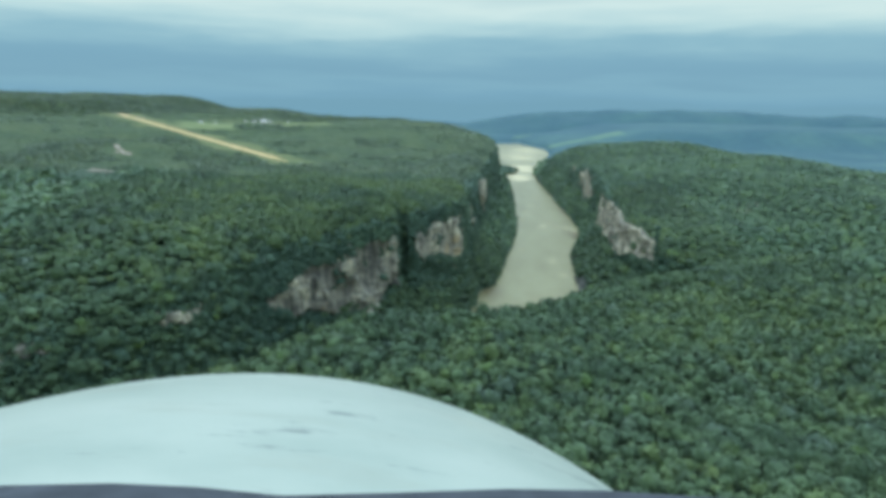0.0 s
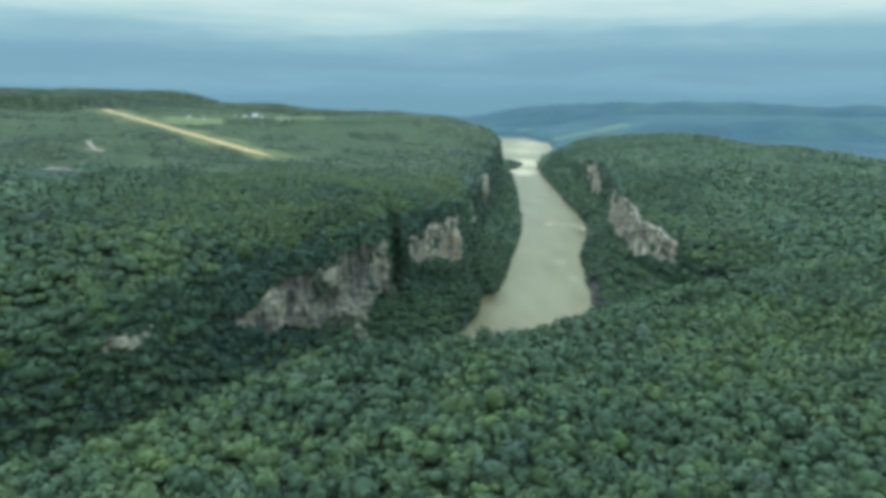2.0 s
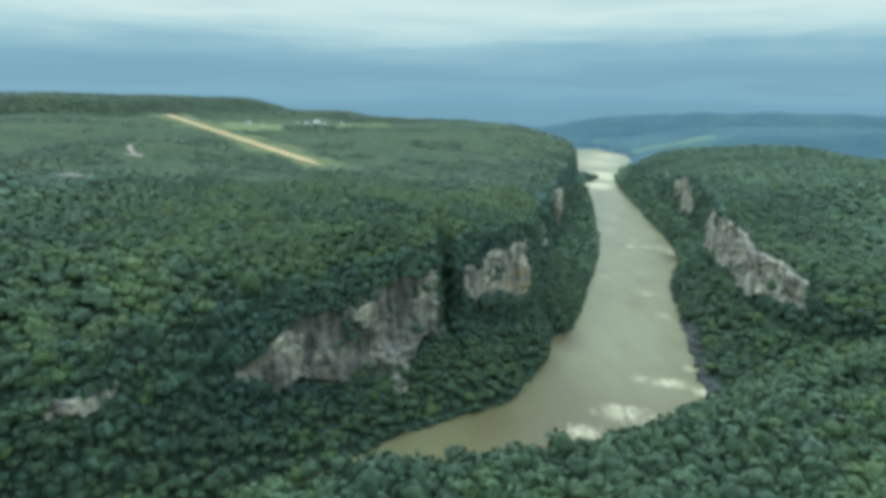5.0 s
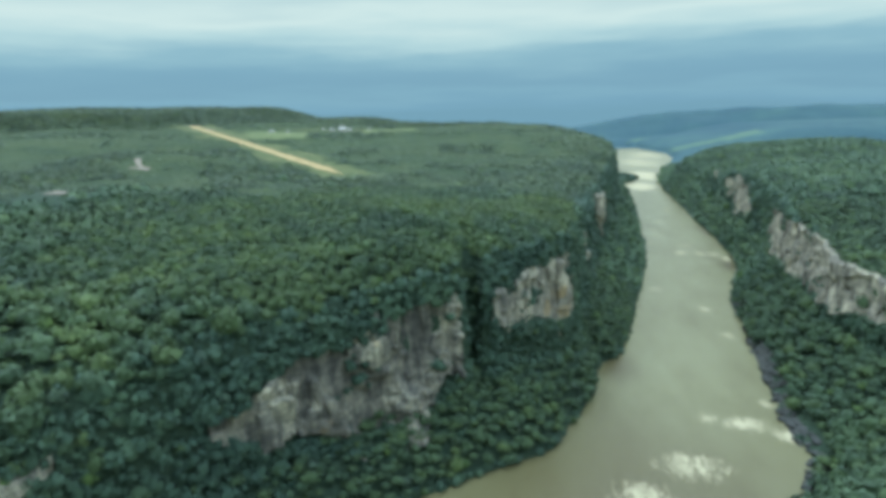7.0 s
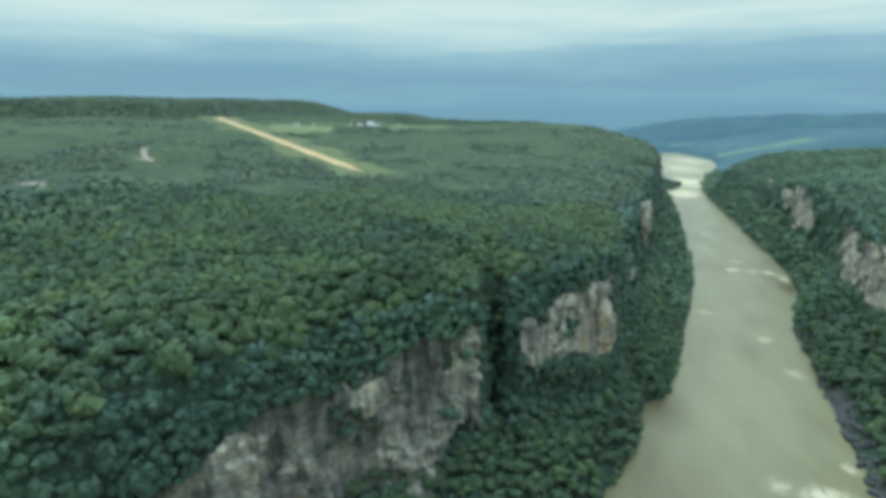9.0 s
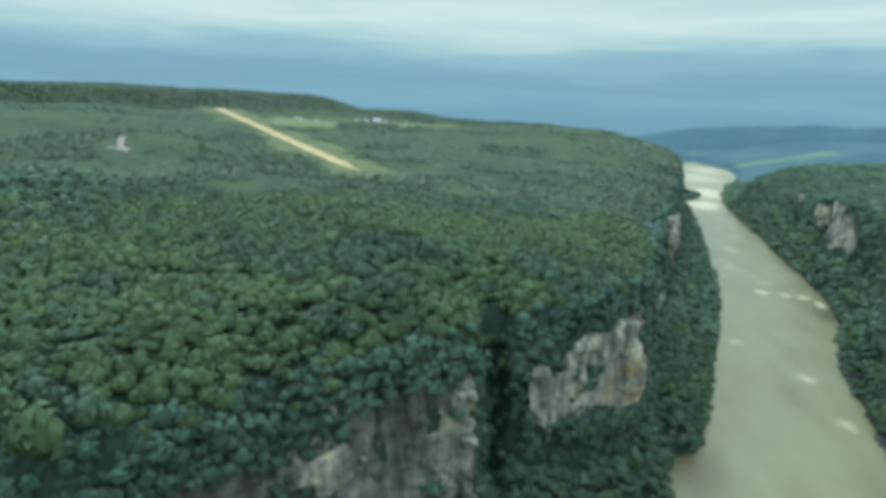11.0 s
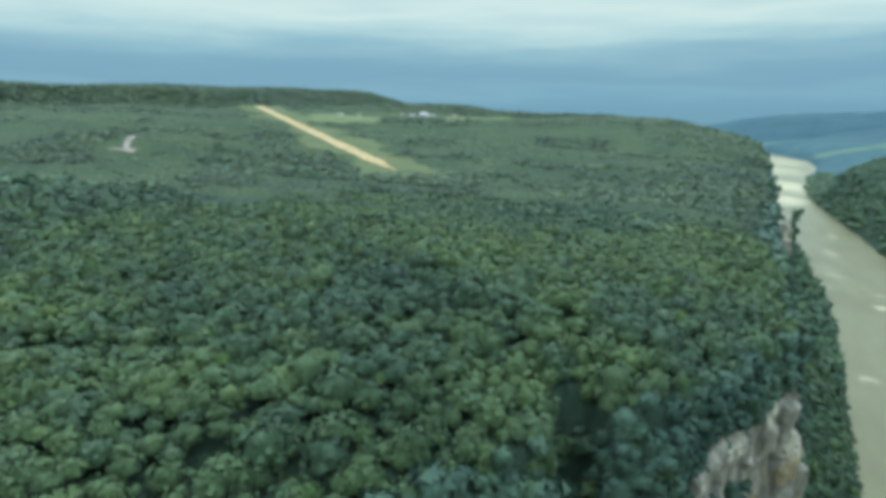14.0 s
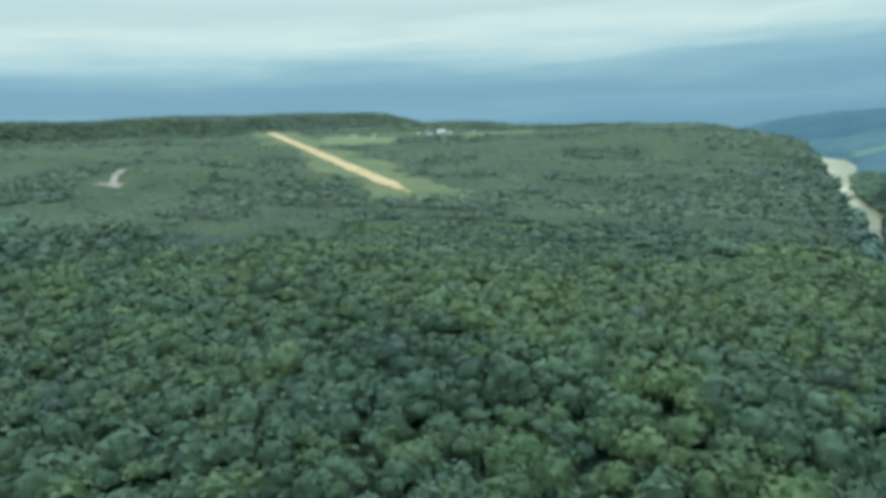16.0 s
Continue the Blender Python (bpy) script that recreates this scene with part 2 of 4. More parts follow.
def near_spot(x, y, rx, ry, gain=1.0):
    """1 at a spot's middle, falling to 0 at its rim."""
    d = mt.nodes.new("ShaderNodeVectorMath")
    d.operation = "SUBTRACT"
    mt.links.new(mg.outputs["Position"], d.inputs[0])
    d.inputs[1].default_value = (x, y, 0)
    s = mt.nodes.new("ShaderNodeVectorMath")
    s.operation = "MULTIPLY"
    mt.links.new(d.outputs[0], s.inputs[0])
    s.inputs[1].default_value = (1 / rx, 1 / ry, 0)
    l = mt.nodes.new("ShaderNodeVectorMath")
    l.operation = "LENGTH"
    mt.links.new(s.outputs[0], l.inputs[0])
    return math_node(mt, "MULTIPLY", math_node(mt, "SUBTRACT", 1.0, l.outputs["Value"], clamp=True), gain)


# rapids; the last two spots paint the upper pool's pale sky reflection
FOAM_GLARE_SPOTS = ((137, 703, 30, 24, 1.25), (158, 690, 15, 24, 1.25), (115, 709, 16, 18, 1.1), (92, 644, 46, 36, 1.1), (60, 610, 40, 32, 1.1), (160, 738, 12, 22), (196, 1254, 22, 22, 1.3), (222, 1250, 16, 20, 1.25), (240, 1246, 16, 22, 1.3), (250, 1216, 12, 34, 1.3), (212, 1310, 34, 40, 0.85), (182, 1390, 30, 50, 0.85), (210, 1530, 24, 60, 0.9), (244, 1675, 26, 60, 0.9), (168, 970, 18, 34), (172, 885, 14, 24), (130, 1046, 16, 24),
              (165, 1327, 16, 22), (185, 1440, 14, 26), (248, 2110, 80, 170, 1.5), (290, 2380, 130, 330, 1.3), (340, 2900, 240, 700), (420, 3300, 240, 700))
foam_glare_area = 0.0
for spot in FOAM_GLARE_SPOTS:
    foam_glare_area = math_node(mt, "MAXIMUM", foam_glare_area, near_spot(*spot))
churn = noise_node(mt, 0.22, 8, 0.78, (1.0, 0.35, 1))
foam = math_node(mt, "ADD", math_node(mt, "MULTIPLY", foam_glare_area, 0.42), math_node(mt, "SUBTRACT", churn, 0.76))
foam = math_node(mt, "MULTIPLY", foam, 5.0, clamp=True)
# brown patches of water along the banks
brown_water = math_node(mt, "MAXIMUM", near_spot(246, 1168, 20, 52), math_node(mt, "MAXIMUM", near_spot(272, 1425, 16, 80), near_spot(62, 800, 24, 50, 0.8)))
# the wide near reach is browned in place of its weaker sky reflection
brown_water = math_node(mt, "MAXIMUM", brown_water, near_spot(50, 610, 160, 150, 0.75))
m1 = mix_node(mt, math_node(mt, "MULTIPLY", brown_water, 1.1, clamp=True), m1, (0.095, 0.08, 0.035))
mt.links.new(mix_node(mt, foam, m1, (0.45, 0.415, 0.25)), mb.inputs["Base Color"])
mt.links.new(math_node(mt, "MULTIPLY_ADD", foam, 0.5, 0.3), mb.inputs["Roughness"])
bump_node(mt, mb, math_node(mt, "ADD", churn, noise_node(mt, 0.5, 5, 0.6)), 0.6, 0.5)

WHITE, xt, xb = material("white_painted_wall", 0.7)
xt.links.new(ramp_node(xt, noise_node(xt, 0.6, 4), ((0.3, (0.52, 0.51, 0.44)), (0.7, (0.66, 0.65, 0.57)))), xb.inputs["Base Color"])
ROOF, ot, ob_ = material("pale_metal_roof", 0.6, 0.1)
ot.links.new(ramp_node(ot, noise_node(ot, 0.5, 4), ((0.3, (0.34, 0.35, 0.32)), (0.7, (0.5, 0.5, 0.45)))), ob_.inputs["Base Color"])
# meadow green paled and blued for haze in its base colour
MEADOW, zt, zb = material("hazy_far_meadow", 1.0)
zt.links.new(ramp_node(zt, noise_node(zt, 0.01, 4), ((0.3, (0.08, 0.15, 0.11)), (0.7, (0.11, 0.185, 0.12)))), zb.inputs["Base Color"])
DARK, _, kb = material("dark_opening", 0.6)
kb.inputs["Base Color"].default_value = (0.03, 0.035, 0.04, 1)


# ---- plan of the land: banks, rims and heights (metres above the lower river) ----
LEFT_BANK = [(-900, 300), (-400, 345), (-260, 385), (-170, 450), (-105, 535), (-60, 592), (-24, 625), (10, 652), (42, 745), (46, 795), (70, 828), (108, 1030), (135, 1180), (164, 1480), (180, 1665), (203, 2030), (207, 2160),
             (238, 2215), (262, 2300), (205, 2420), (240, 2700), (190, 3200), (170, 3900)]
RIGHT_BANK = [(-900, 200), (-400, 245), (-230, 300), (-140, 365), (-70, 430), (-10, 478), (40, 508), (98, 548), (140, 605), (162, 655), (164, 713), (182, 840), (204, 1000), (216, 1045), (248, 1140), (262, 1228), (272, 1360), (277, 1570),
              (284, 1720), (303, 2170), (325, 2330), (400, 2700), (490, 3050), (520, 3400), (440, 3900)]
LEFT_RIM = [(-2600, 250), (-1500, 310), (-800, 360), (-420, 405), (-270, 430), (-200, 470), (-130, 558), (-92, 617), (-54, 650), (-47, 657), (-51, 684), (-41, 686), (-31, 673), (-6, 704), (17, 748), (22, 775), (29, 830), (42, 960), (60, 1085), (86, 1270),
            (128, 1600), (142, 1730), (110, 1950), (-20, 2300), (-300, 2650), (-900, 2900), (-2600, 3000)]
RIGHT_RIM = [(420, 690), (300, 690), (238, 715), (226, 800), (240, 890), (252, 1000), (276, 1110), (290, 1230), (306, 1390), (332, 1700), (325, 2050), (430, 2130), (760, 2000), (960, 1600), (1050, 1150), (1050, 700)]
NEAR_HILL = [(-900, -600), (-700, 110), (-320, 190), (-200, 240), (-115, 310), (-55, 372), (10, 396), (60, 422), (115, 472), (217, 540), (349, 600), (450, 610), (1500, 640), (1900, -600)]


def to_line(x, y, line, closed=False):
    """Distance from points to a broken line."""
    p = np.array(line + line[:1] if closed else line, float)
    best = np.full(x.shape, 1e9)
    for (ax, ay), (bx, by) in zip(p[:-1], p[1:]):
        dx, dy = bx - ax, by - ay
        u = np.clip(((x - ax) * dx + (y - ay) * dy) / (dx * dx + dy * dy), 0, 1)
        best = np.minimum(best, np.hypot(x - ax - u * dx, y - ay - u * dy))
    return best


def inside(x, y, line):
    p = np.array(line, float)
    odd = np.zeros(x.shape, bool)
    for (ax, ay), (bx, by) in zip(p, np.roll(p, -1, 0)):
        if ay != by:
            odd ^= ((ay > y) != (by > y)) & (x < (bx - ax) * (y - ay) / (by - ay) + ax)
    return odd


def step(a):
    a = np.clip(a, 0, 1)
    return a * a * (3 - 2 * a)


WAVES = [(random.uniform(0, 6.28), random.uniform(0, 6.28), 10 ** random.uniform(-2.35, -1.2)) for _ in range(26)]


def rolling(x, y):
    """Smooth unevenness, about -1 to 1."""
    out = np.zeros_like(x)
    for turn, phase, k in WAVES:
        out += np.sin(k * (x * math.cos(turn) + y * math.sin(turn)) + phase) * (0.0045 / k) ** 0.6
    return out / 2.2


STRIP_A, STRIP_B = np.array((-262, 1090.0)), np.array((-872, 1808.0))
strip_way = (STRIP_B - STRIP_A) / np.linalg.norm(STRIP_B - STRIP_A)
strip_side = np.array((strip_way[1], -strip_way[0]))
STRIP_LONG = np.linalg.norm(STRIP_B - STRIP_A)


def strip_uv(x, y):
    return (x - STRIP_A[0]) * strip_way[0] + (y - STRIP_A[1]) * strip_way[1], (x - STRIP_A[0]) * strip_side[0] + (y - STRIP_A[1]) * strip_side[1]


RIVER = LEFT_BANK + RIGHT_BANK[::-1]


def open_height(x, y):
    x, y = np.asarray(x, float), np.asarray(y, float)
    roll = rolling(x, y)
    river = np.where(inside(x, y, RIVER), 0.0, np.minimum(to_line(x, y, LEFT_BANK), to_line(x, y, RIGHT_BANK)))
    pool = 6 * step((y - 2000) / 350)
    # open country
    low = 8 + 18 * step(river / 150) + 4 * roll
    far = step((y - 2500) / 900)
    low = low + far * (20 + 25 * step((river - 100) / 900))
    h = low * step(river / 25) + step((y - 2900) / 300) * np.clip(0.132 * (x - 520), 0, 60)
    # left plateau
    ins, d = inside(x, y, LEFT_RIM), to_line(x, y, LEFT_RIM, True)
    s = 0.75 * y - 0.55 * x
    top = np.interp(s, [300, 600, 820, 984, 1300, 1650, 1836], [124, 126, 131, 133, 150, 175, 190])
    top = np.minimum(top, 173 + 19 * step((-470 - x) / 200)) + 4.0 * roll * step(np.abs(strip_uv(x, y)[1]) / 120)
    top = top + np.interp(s + 20 * roll, [1870, 1990, 2400], [0, 34, 52]) * (0.12 + 0.88 * step((-790 - x) / 240)) + 9 * step((-x - 100) / 300) * step((900 - y) / 250) * step(d / 120)
    top = top + 25 * np.exp(-((x + 510) ** 2 + (y - 1075) ** 2) / 150.0**2) + 9 * np.exp(-((x + 402) ** 2 + (y - 785) ** 2) / 85.0**2) + 7 * np.exp(-((x + 210) ** 2 + (y - 800) ** 2) / 160.0**2) * step(d / 80)
    west = step((-140 - x) / 110)
    top = top - (16 + 20 * west - 7 * step((x + 90) / 50) * step((800 - y) / 60)) * np.exp(-d / (22.0 + 34 * west))
    foot = 47 + 6 * roll
    brow = 7 + 48 * west
    slope = foot * (river / (river + d + 1e-6)) ** 0.9
    h = np.where(ins, top, np.maximum(h, np.where(d < brow, slope + (108 - 14 * west - slope) * step(1 - d / brow) * 0.9, slope)))
    # right plateau
    ins2, d = inside(x, y, RIGHT_RIM), to_line(x, y, RIGHT_RIM, True)
    back = step((y - 1350) / 350)
    top = 70 + 52 * step((y - 570) / 560) + 5 * roll - 0.12 * np.maximum(0, x - 700) - 13 * np.exp(-d / 45.0) - 40 * back * np.exp(-np.maximum(0, x - 335) / 100.0)
    slope = (52 + 6 * roll - 12 * step((900 - y) / 200)) * (river / (river + d + 1e-6)) ** 0.85
    h = np.where(ins2, top, np.where(ins, h, np.maximum(h, slope * step(1 - d / 700) + 0.0)))
    # wooded hill that the flight starts over
    ins3, d = inside(x, y, NEAR_HILL), to_line(x, y, NEAR_HILL, True)
    top = 88 + 11 * step(d / 250) + 6 * roll - 6 * step(-x / 300)
    slope = 88 * step(river / (river + d + 1e-6)) ** 0.8 * step(1 - d / 420)
    h = np.where(ins3, np.maximum(top, 0), np.where(ins | ins2, h, np.maximum(h, slope)))
    return np.where(river <= 0, pool - 4, np.maximum(h, pool + 0.8 * step(river / 6)))


STRIP_ENDS = open_height(np.array((STRIP_A[0], STRIP_B[0])), np.array((STRIP_A[1], STRIP_B[1])))


def height(x, y):
    """The land, graded to one even slope under the airstrip."""
    x, y = np.asarray(x, float), np.asarray(y, float)
    u, v = strip_uv(x, y)
    even = STRIP_ENDS[0] + (STRIP_ENDS[1] - STRIP_ENDS[0]) * u / STRIP_LONG
    share = (1 - step((np.abs(v - 8) - 25) / 70)) * step((u + 90) / 90) * step((STRIP_LONG + 60 - u) / 60)
    return open_height(x, y) * (1 - share) + even * share


def mesh_object(name, verts, faces, mats, parent=None, smooth=False, index=None):
    me = bpy.data.meshes.new(name)
    verts, faces = np.asarray(verts, np.float32), np.asarray(faces, np.int32)
    me.vertices.add(len(verts))
    me.vertices.foreach_set("co", verts.ravel())
    me.loops.add(faces.size)
    me.loops.foreach_set("vertex_index", faces.ravel())
    me.polygons.add(len(faces))
    me.polygons.foreach_set("loop_start", np.arange(0, faces.size, faces.shape[1], dtype=np.int32))
    me.polygons.foreach_set("use_smooth", np.full(len(faces), smooth) if isinstance(smooth, bool) else smooth)
    for m in mats if isinstance(mats, (list, tuple)) else [mats]:
        me.materials.append(m)
    if index is not None:
        me.polygons.foreach_set("material_index", np.asarray(index, np.int32))
    me.update(calc_edges=True)
    ob = new(name, me)
    ob.parent = parent
    return ob


def spaced(marks):
    """Rising numbers: marks are (start, spacing at it); the spacing changes evenly between marks."""
    out = [marks[0][0]]
    while out[-1] < marks[-1][0]:
        a = out[-1]
        s = np.interp(a, [m[0] for m in marks], [m[1] for m in marks])
        out.append(a + s)
    return np.array(out)


def sheet_faces(nx, ny):
    i, j = np.meshgrid(np.arange(nx - 1), np.arange(ny - 1))
    a = (j * nx + i).ravel()
    return np.stack([a, a + 1, a + nx + 1, a + nx], 1)


GX = spaced([(-2300, 70), (-700, 30), (-380, 6), (-95, 6), (-72, 3), (-14, 3), (10, 6), (340, 6), (700, 24), (1900, 80), (4300, 120)])
GY = spaced([(-500, 60), (60, 16), (300, 6), (610, 6), (632, 3), (715, 3), (740, 6), (1350, 6), (1900, 20), (3000, 60), (4700, 100)])
gx, gy = np.meshgrid(GX, GY)
gz = height(gx, gy)
gx2, gy2 = gx, gy
faces = sheet_faces(len(GX), len(GY))
cx, cy = gx.ravel()[faces].mean(1), gy.ravel()[faces].mean(1)
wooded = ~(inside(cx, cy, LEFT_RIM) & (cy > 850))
# distant ground faces take the haze-tinted woods
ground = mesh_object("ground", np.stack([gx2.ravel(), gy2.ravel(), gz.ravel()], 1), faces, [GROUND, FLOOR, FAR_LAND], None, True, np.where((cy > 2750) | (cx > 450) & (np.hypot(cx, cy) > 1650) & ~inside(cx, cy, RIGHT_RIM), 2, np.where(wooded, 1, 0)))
tagged(ground, "forested ground of a plateau country cut by a river canyon", "ground", kind="structure")

def surface(x, y):
    """The height of the built ground sheet."""
    i, j = np.clip(np.searchsorted(GX, x) - 1, 0, len(GX) - 2), np.clip(np.searchsorted(GY, y) - 1, 0, len(GY) - 2)
    a, b = np.clip((x - GX[i]) / (GX[i + 1] - GX[i]), 0, 1), np.clip((y - GY[j]) / (GY[j + 1] - GY[j]), 0, 1)
    return (gz[j, i] * (1 - a) + gz[j, i + 1] * a) * (1 - b) + (gz[j + 1, i] * (1 - a) + gz[j + 1, i + 1] * a) * b


# water: a long sheet that follows the bends, with a step up through the far rapids
wl, wr = np.array(LEFT_BANK, float), np.array(RIGHT_BANK, float)


def along(line, n):
    s = np.r_[0, np.cumsum(np.hypot(*np.diff(line, axis=0).T))]
    u = np.linspace(0, s[-1], n)
    return np.stack([np.interp(u, s, line[:, 0]), np.interp(u, s, line[:, 1])], 1)


WN, WM = 420, 26
pl, pr = along(wl, WN), along(wr, WN)
u = np.linspace(-0.12, 1.12, WM)[None, :, None]
pts = pl[:, None] * (1 - u) + pr[:, None] * u
wz = 6 * step((pts[..., 1] - 2000) / 350) + 0.1 * rolling(pts[..., 0] * 6, pts[..., 1] * 6)
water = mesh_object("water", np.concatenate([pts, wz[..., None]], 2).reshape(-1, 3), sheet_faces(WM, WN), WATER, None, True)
tagged(water, "broad muddy brown river with white rapids in the canyon", "river", kind="structure")

# far hills beyond the upper pool
hx, hr = np.meshgrid(np.linspace(-0.75, 0.95, 140), np.linspace(0, 1, 26))
crest = np.interp(hx, [-0.75, -0.3, 0.03, 0.06, 0.14, 0.23, 0.31, 0.44, 0.57, 0.67, 0.95], [150, 140, 100, 114, 170, 207, 211, 195, 180, 166, 150])
radius = 3960 + 740 * hr
bx, by = radius * np.sin(hx), radius * np.cos(hx)
bz = 15 + (crest - 15) * step(hr) ** 0.7 + 7 * rolling(bx, by) * (0.3 + hr)
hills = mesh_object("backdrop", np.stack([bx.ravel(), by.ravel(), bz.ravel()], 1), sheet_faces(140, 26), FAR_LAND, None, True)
tagged(hills, "distant blue-green wooded hills in rain haze", "hills", kind="structure")

# ---- forest ----
rng = np.random.default_rng(5)
ICO = np.array([(0, 0, 1.0)] + [(0.894 * math.cos(a), 0.894 * math.sin(a), 0.447) for a in np.arange(5) * 1.2566] + [(0.894 * math.cos(a + 0.6283), 0.894 * math.sin(a + 0.6283), -0.447) for a in np.arange(5) * 1.2566])
ICO_F = np.array([(0, 1 + i, 1 + (i + 1) % 5) for i in range(5)] + [(1 + i, 6 + i, 1 + (i + 1) % 5) for i in range(5)] + [(1 + (i + 1) % 5, 6 + i, 6 + (i + 1) % 5) for i in range(5)])


def finer(v, f):
    """Each triangle split into four on the unit sphere."""
    mid = {}
    v, out = [tuple(p) for p in v], []

    def half(a, b):
        key = (min(a, b), max(a, b))
        if key not in mid:
            q = np.array(v[a]) + np.array(v[b])
            v.append(tuple(q / np.linalg.norm(q)))
            mid[key] = len(v) - 1
        return mid[key]

    for a, b, c in f:
        ab, bc, ca = half(a, b), half(b, c), half(c, a)
        out += [(a, ab, ca), (ab, b, bc), (ca, bc, c), (ab, bc, ca)]
    return np.array(v), np.array(out)


DOME_1 = finer(ICO, ICO_F)


def crown_shape(level, sprays, spray, lobes=6, turn=0.36):
    """A crown about 1 in radius with its foot at z = 0: loose leaf sprays in several swelling lobes round a low inner mass."""
    v0, f0 = ((ICO, ICO_F), DOME_1)[level]
    f0 = f0[v0[f0].mean(1)[:, 2] > -0.42]
    v, f, n = [(v0 + rng.normal(0, 0.07, v0.shape)) * (0.8, 0.8, 0.58) + (0, 0, 0.26)], [f0], len(v0)
    way = rng.normal(0, 1, (lobes, 3)) * (1, 1, 0.5) + (0, 0, 0.45)
    way /= np.linalg.norm(way, axis=1)[:, None]
    for i in range(sprays):
        w = rng.normal(0, 1, 3)
        w[2] = abs(w[2]) - 0.3
        w /= np.linalg.norm(w)
        r = (0.72 + 0.34 * np.clip(((way @ w).max() - 0.6) / 0.4, 0, 1)) * rng.uniform(0.88, 1.04)
        face = w + rng.normal(0, turn, 3) + (0, 0, 0.1)
        face /= np.linalg.norm(face)
        side = np.cross(face, rng.normal(0, 1, 3))
        side /= np.linalg.norm(side)
        up = np.cross(face, side)
        size = spray * rng.uniform(0.6, 1.3)
        v.append(np.array([side * math.cos(a) + up * math.sin(a) for a in (0.3, 2.2, 4.4)]) * size * rng.uniform(0.7, 1.3, (3, 1)) + w * (1, 1, 0.76) * r + (0, 0, 0.3))
        f.append(np.arange(3)[None] + n)
        n += 3
    f = np.concatenate(f)
    return np.concatenate(v), f, np.arange(len(f)) < len(f0)


def forest(name, places, shapes, mats, kinds, label):
    """places: rows of x, y, z, radius, height. One mesh of many crowns."""
    vs, fs, ms, ss, ts, n = [], [], [], [], [], 0
    pick = rng.integers(0, len(shapes), len(places))
    for s, (v, f, soft_) in enumerate(shapes):
        rows, kind = places[pick == s], kinds[pick == s]
        if not len(rows):
            continue
        a = rng.uniform(0, 6.28, len(rows))
        ca, sa = np.cos(a)[:, None], np.sin(a)[:, None]
        x = (v[:, 0] * ca - v[:, 1] * sa) * rows[:, 3:4] + rows[:, 0:1]
        y = (v[:, 0] * sa + v[:, 1] * ca) * rows[:, 3:4] + rows[:, 1:2]
        z = v[:, 2] * rows[:, 4:5] + rows[:, 2:3]
        vs.append(np.stack([x, y, z], 2).reshape(-1, 3))
        fs.append((f[None] + (np.arange(len(rows)) * len(v))[:, None, None]).reshape(-1, 3) + n)
        ms.append(np.repeat(kind, len(f)))
        ss.append(np.tile(soft_, len(rows)))
        ts.append(np.repeat(rng.uniform(0, 1, len(rows)), len(f)))
        n += len(rows) * len(v)
    ob = mesh_object(name, np.concatenate(vs), np.concatenate(fs), mats, None, np.concatenate(ss), np.concatenate(ms))
    ob.data.attributes.new("tone", "FLOAT", "FACE").data.foreach_set("value", np.concatenate(ts).astype(np.float32))
    return tagged(ob, label, "forest", kind="stuff")


def scatter(x0, x1, y0, y1, gap):
    x, y = np.meshgrid(np.arange(x0, x1, gap), np.arange(y0, y1, gap))
    x = (x + (np.arange(x.shape[0]) % 2)[:, None] * gap / 2).ravel() + rng.uniform(-0.42, 0.42, x.size) * gap
    y = y.ravel() + rng.uniform(-0.42, 0.42, y.size) * gap
    return x, y


CLEARINGS = [(-482, 1008, 30, 36), (-385, 735, 40, 46), (-470, 1800, 190, 46), (-215, 1860, 150, 20), (-565, 1600, 75, 95), (-362, 1800, 80, 85)]
ROCK_STRETCHES = [[(-150, 532), (-130, 558), (-92, 617), (-54, 650), (-48, 655)], [(-31, 673), (-6, 704), (17, 748), (20, 764)], [(33, 880), (42, 960), (60, 1085)], [(240, 716), (226, 800), (240, 890), (252, 1000), (272, 1090)],
                  [(291, 1245), (297, 1300), (301, 1345), (305, 1388)]]


def free(x, y):
    """Where trees may stand."""
    ok = ~inside(x, y, RIVER) & (np.minimum(to_line(x, y, LEFT_BANK), to_line(x, y, RIGHT_BANK)) > 0.5)
    u, v = strip_uv(x, y)
    ok &= ~((u > -40) & (u < STRIP_LONG + 40) & (np.abs(v - 8) < 46 + 9 * rolling(x * 4, y * 4)))
    for cx, cy, rx, ry in CLEARINGS:
        ok &= ((x - cx) / rx) ** 2 + ((y - cy) / ry) ** 2 > 1
    ok &= to_line(x, y, RIGHT_BANK[8:12]) > 7.5 + 4 * rolling(x * 5, y * 5)
    for line in ROCK_STRETCHES:
        d = to_line(x, y, line)
        plateau = inside(x, y, LEFT_RIM) | inside(x, y, RIGHT_RIM)
        ok &= ~((d < 9) & ~plateau)
    return ok


def is_scrub(x, y):
    """The low, open growth round the airstrip."""
    return inside(x, y, LEFT_RIM) & (y > 905 + 0.44 * np.minimum(x, 0) + 40 * rolling(x * 2, y * 2) + 28 * rolling(x * 9, y * 9)) & (0.75 * y - 0.55 * x < 1850)


def patchy(x, y):
    """Where the open growth closes up into woods."""
    return rolling(x * 1.7 + 300, y * 1.7) + 0.55 * rolling(x * 5, y * 5) + np.clip((x + 160 - 0.1 * (y - 900)) / 120, -0.2, 1.6)


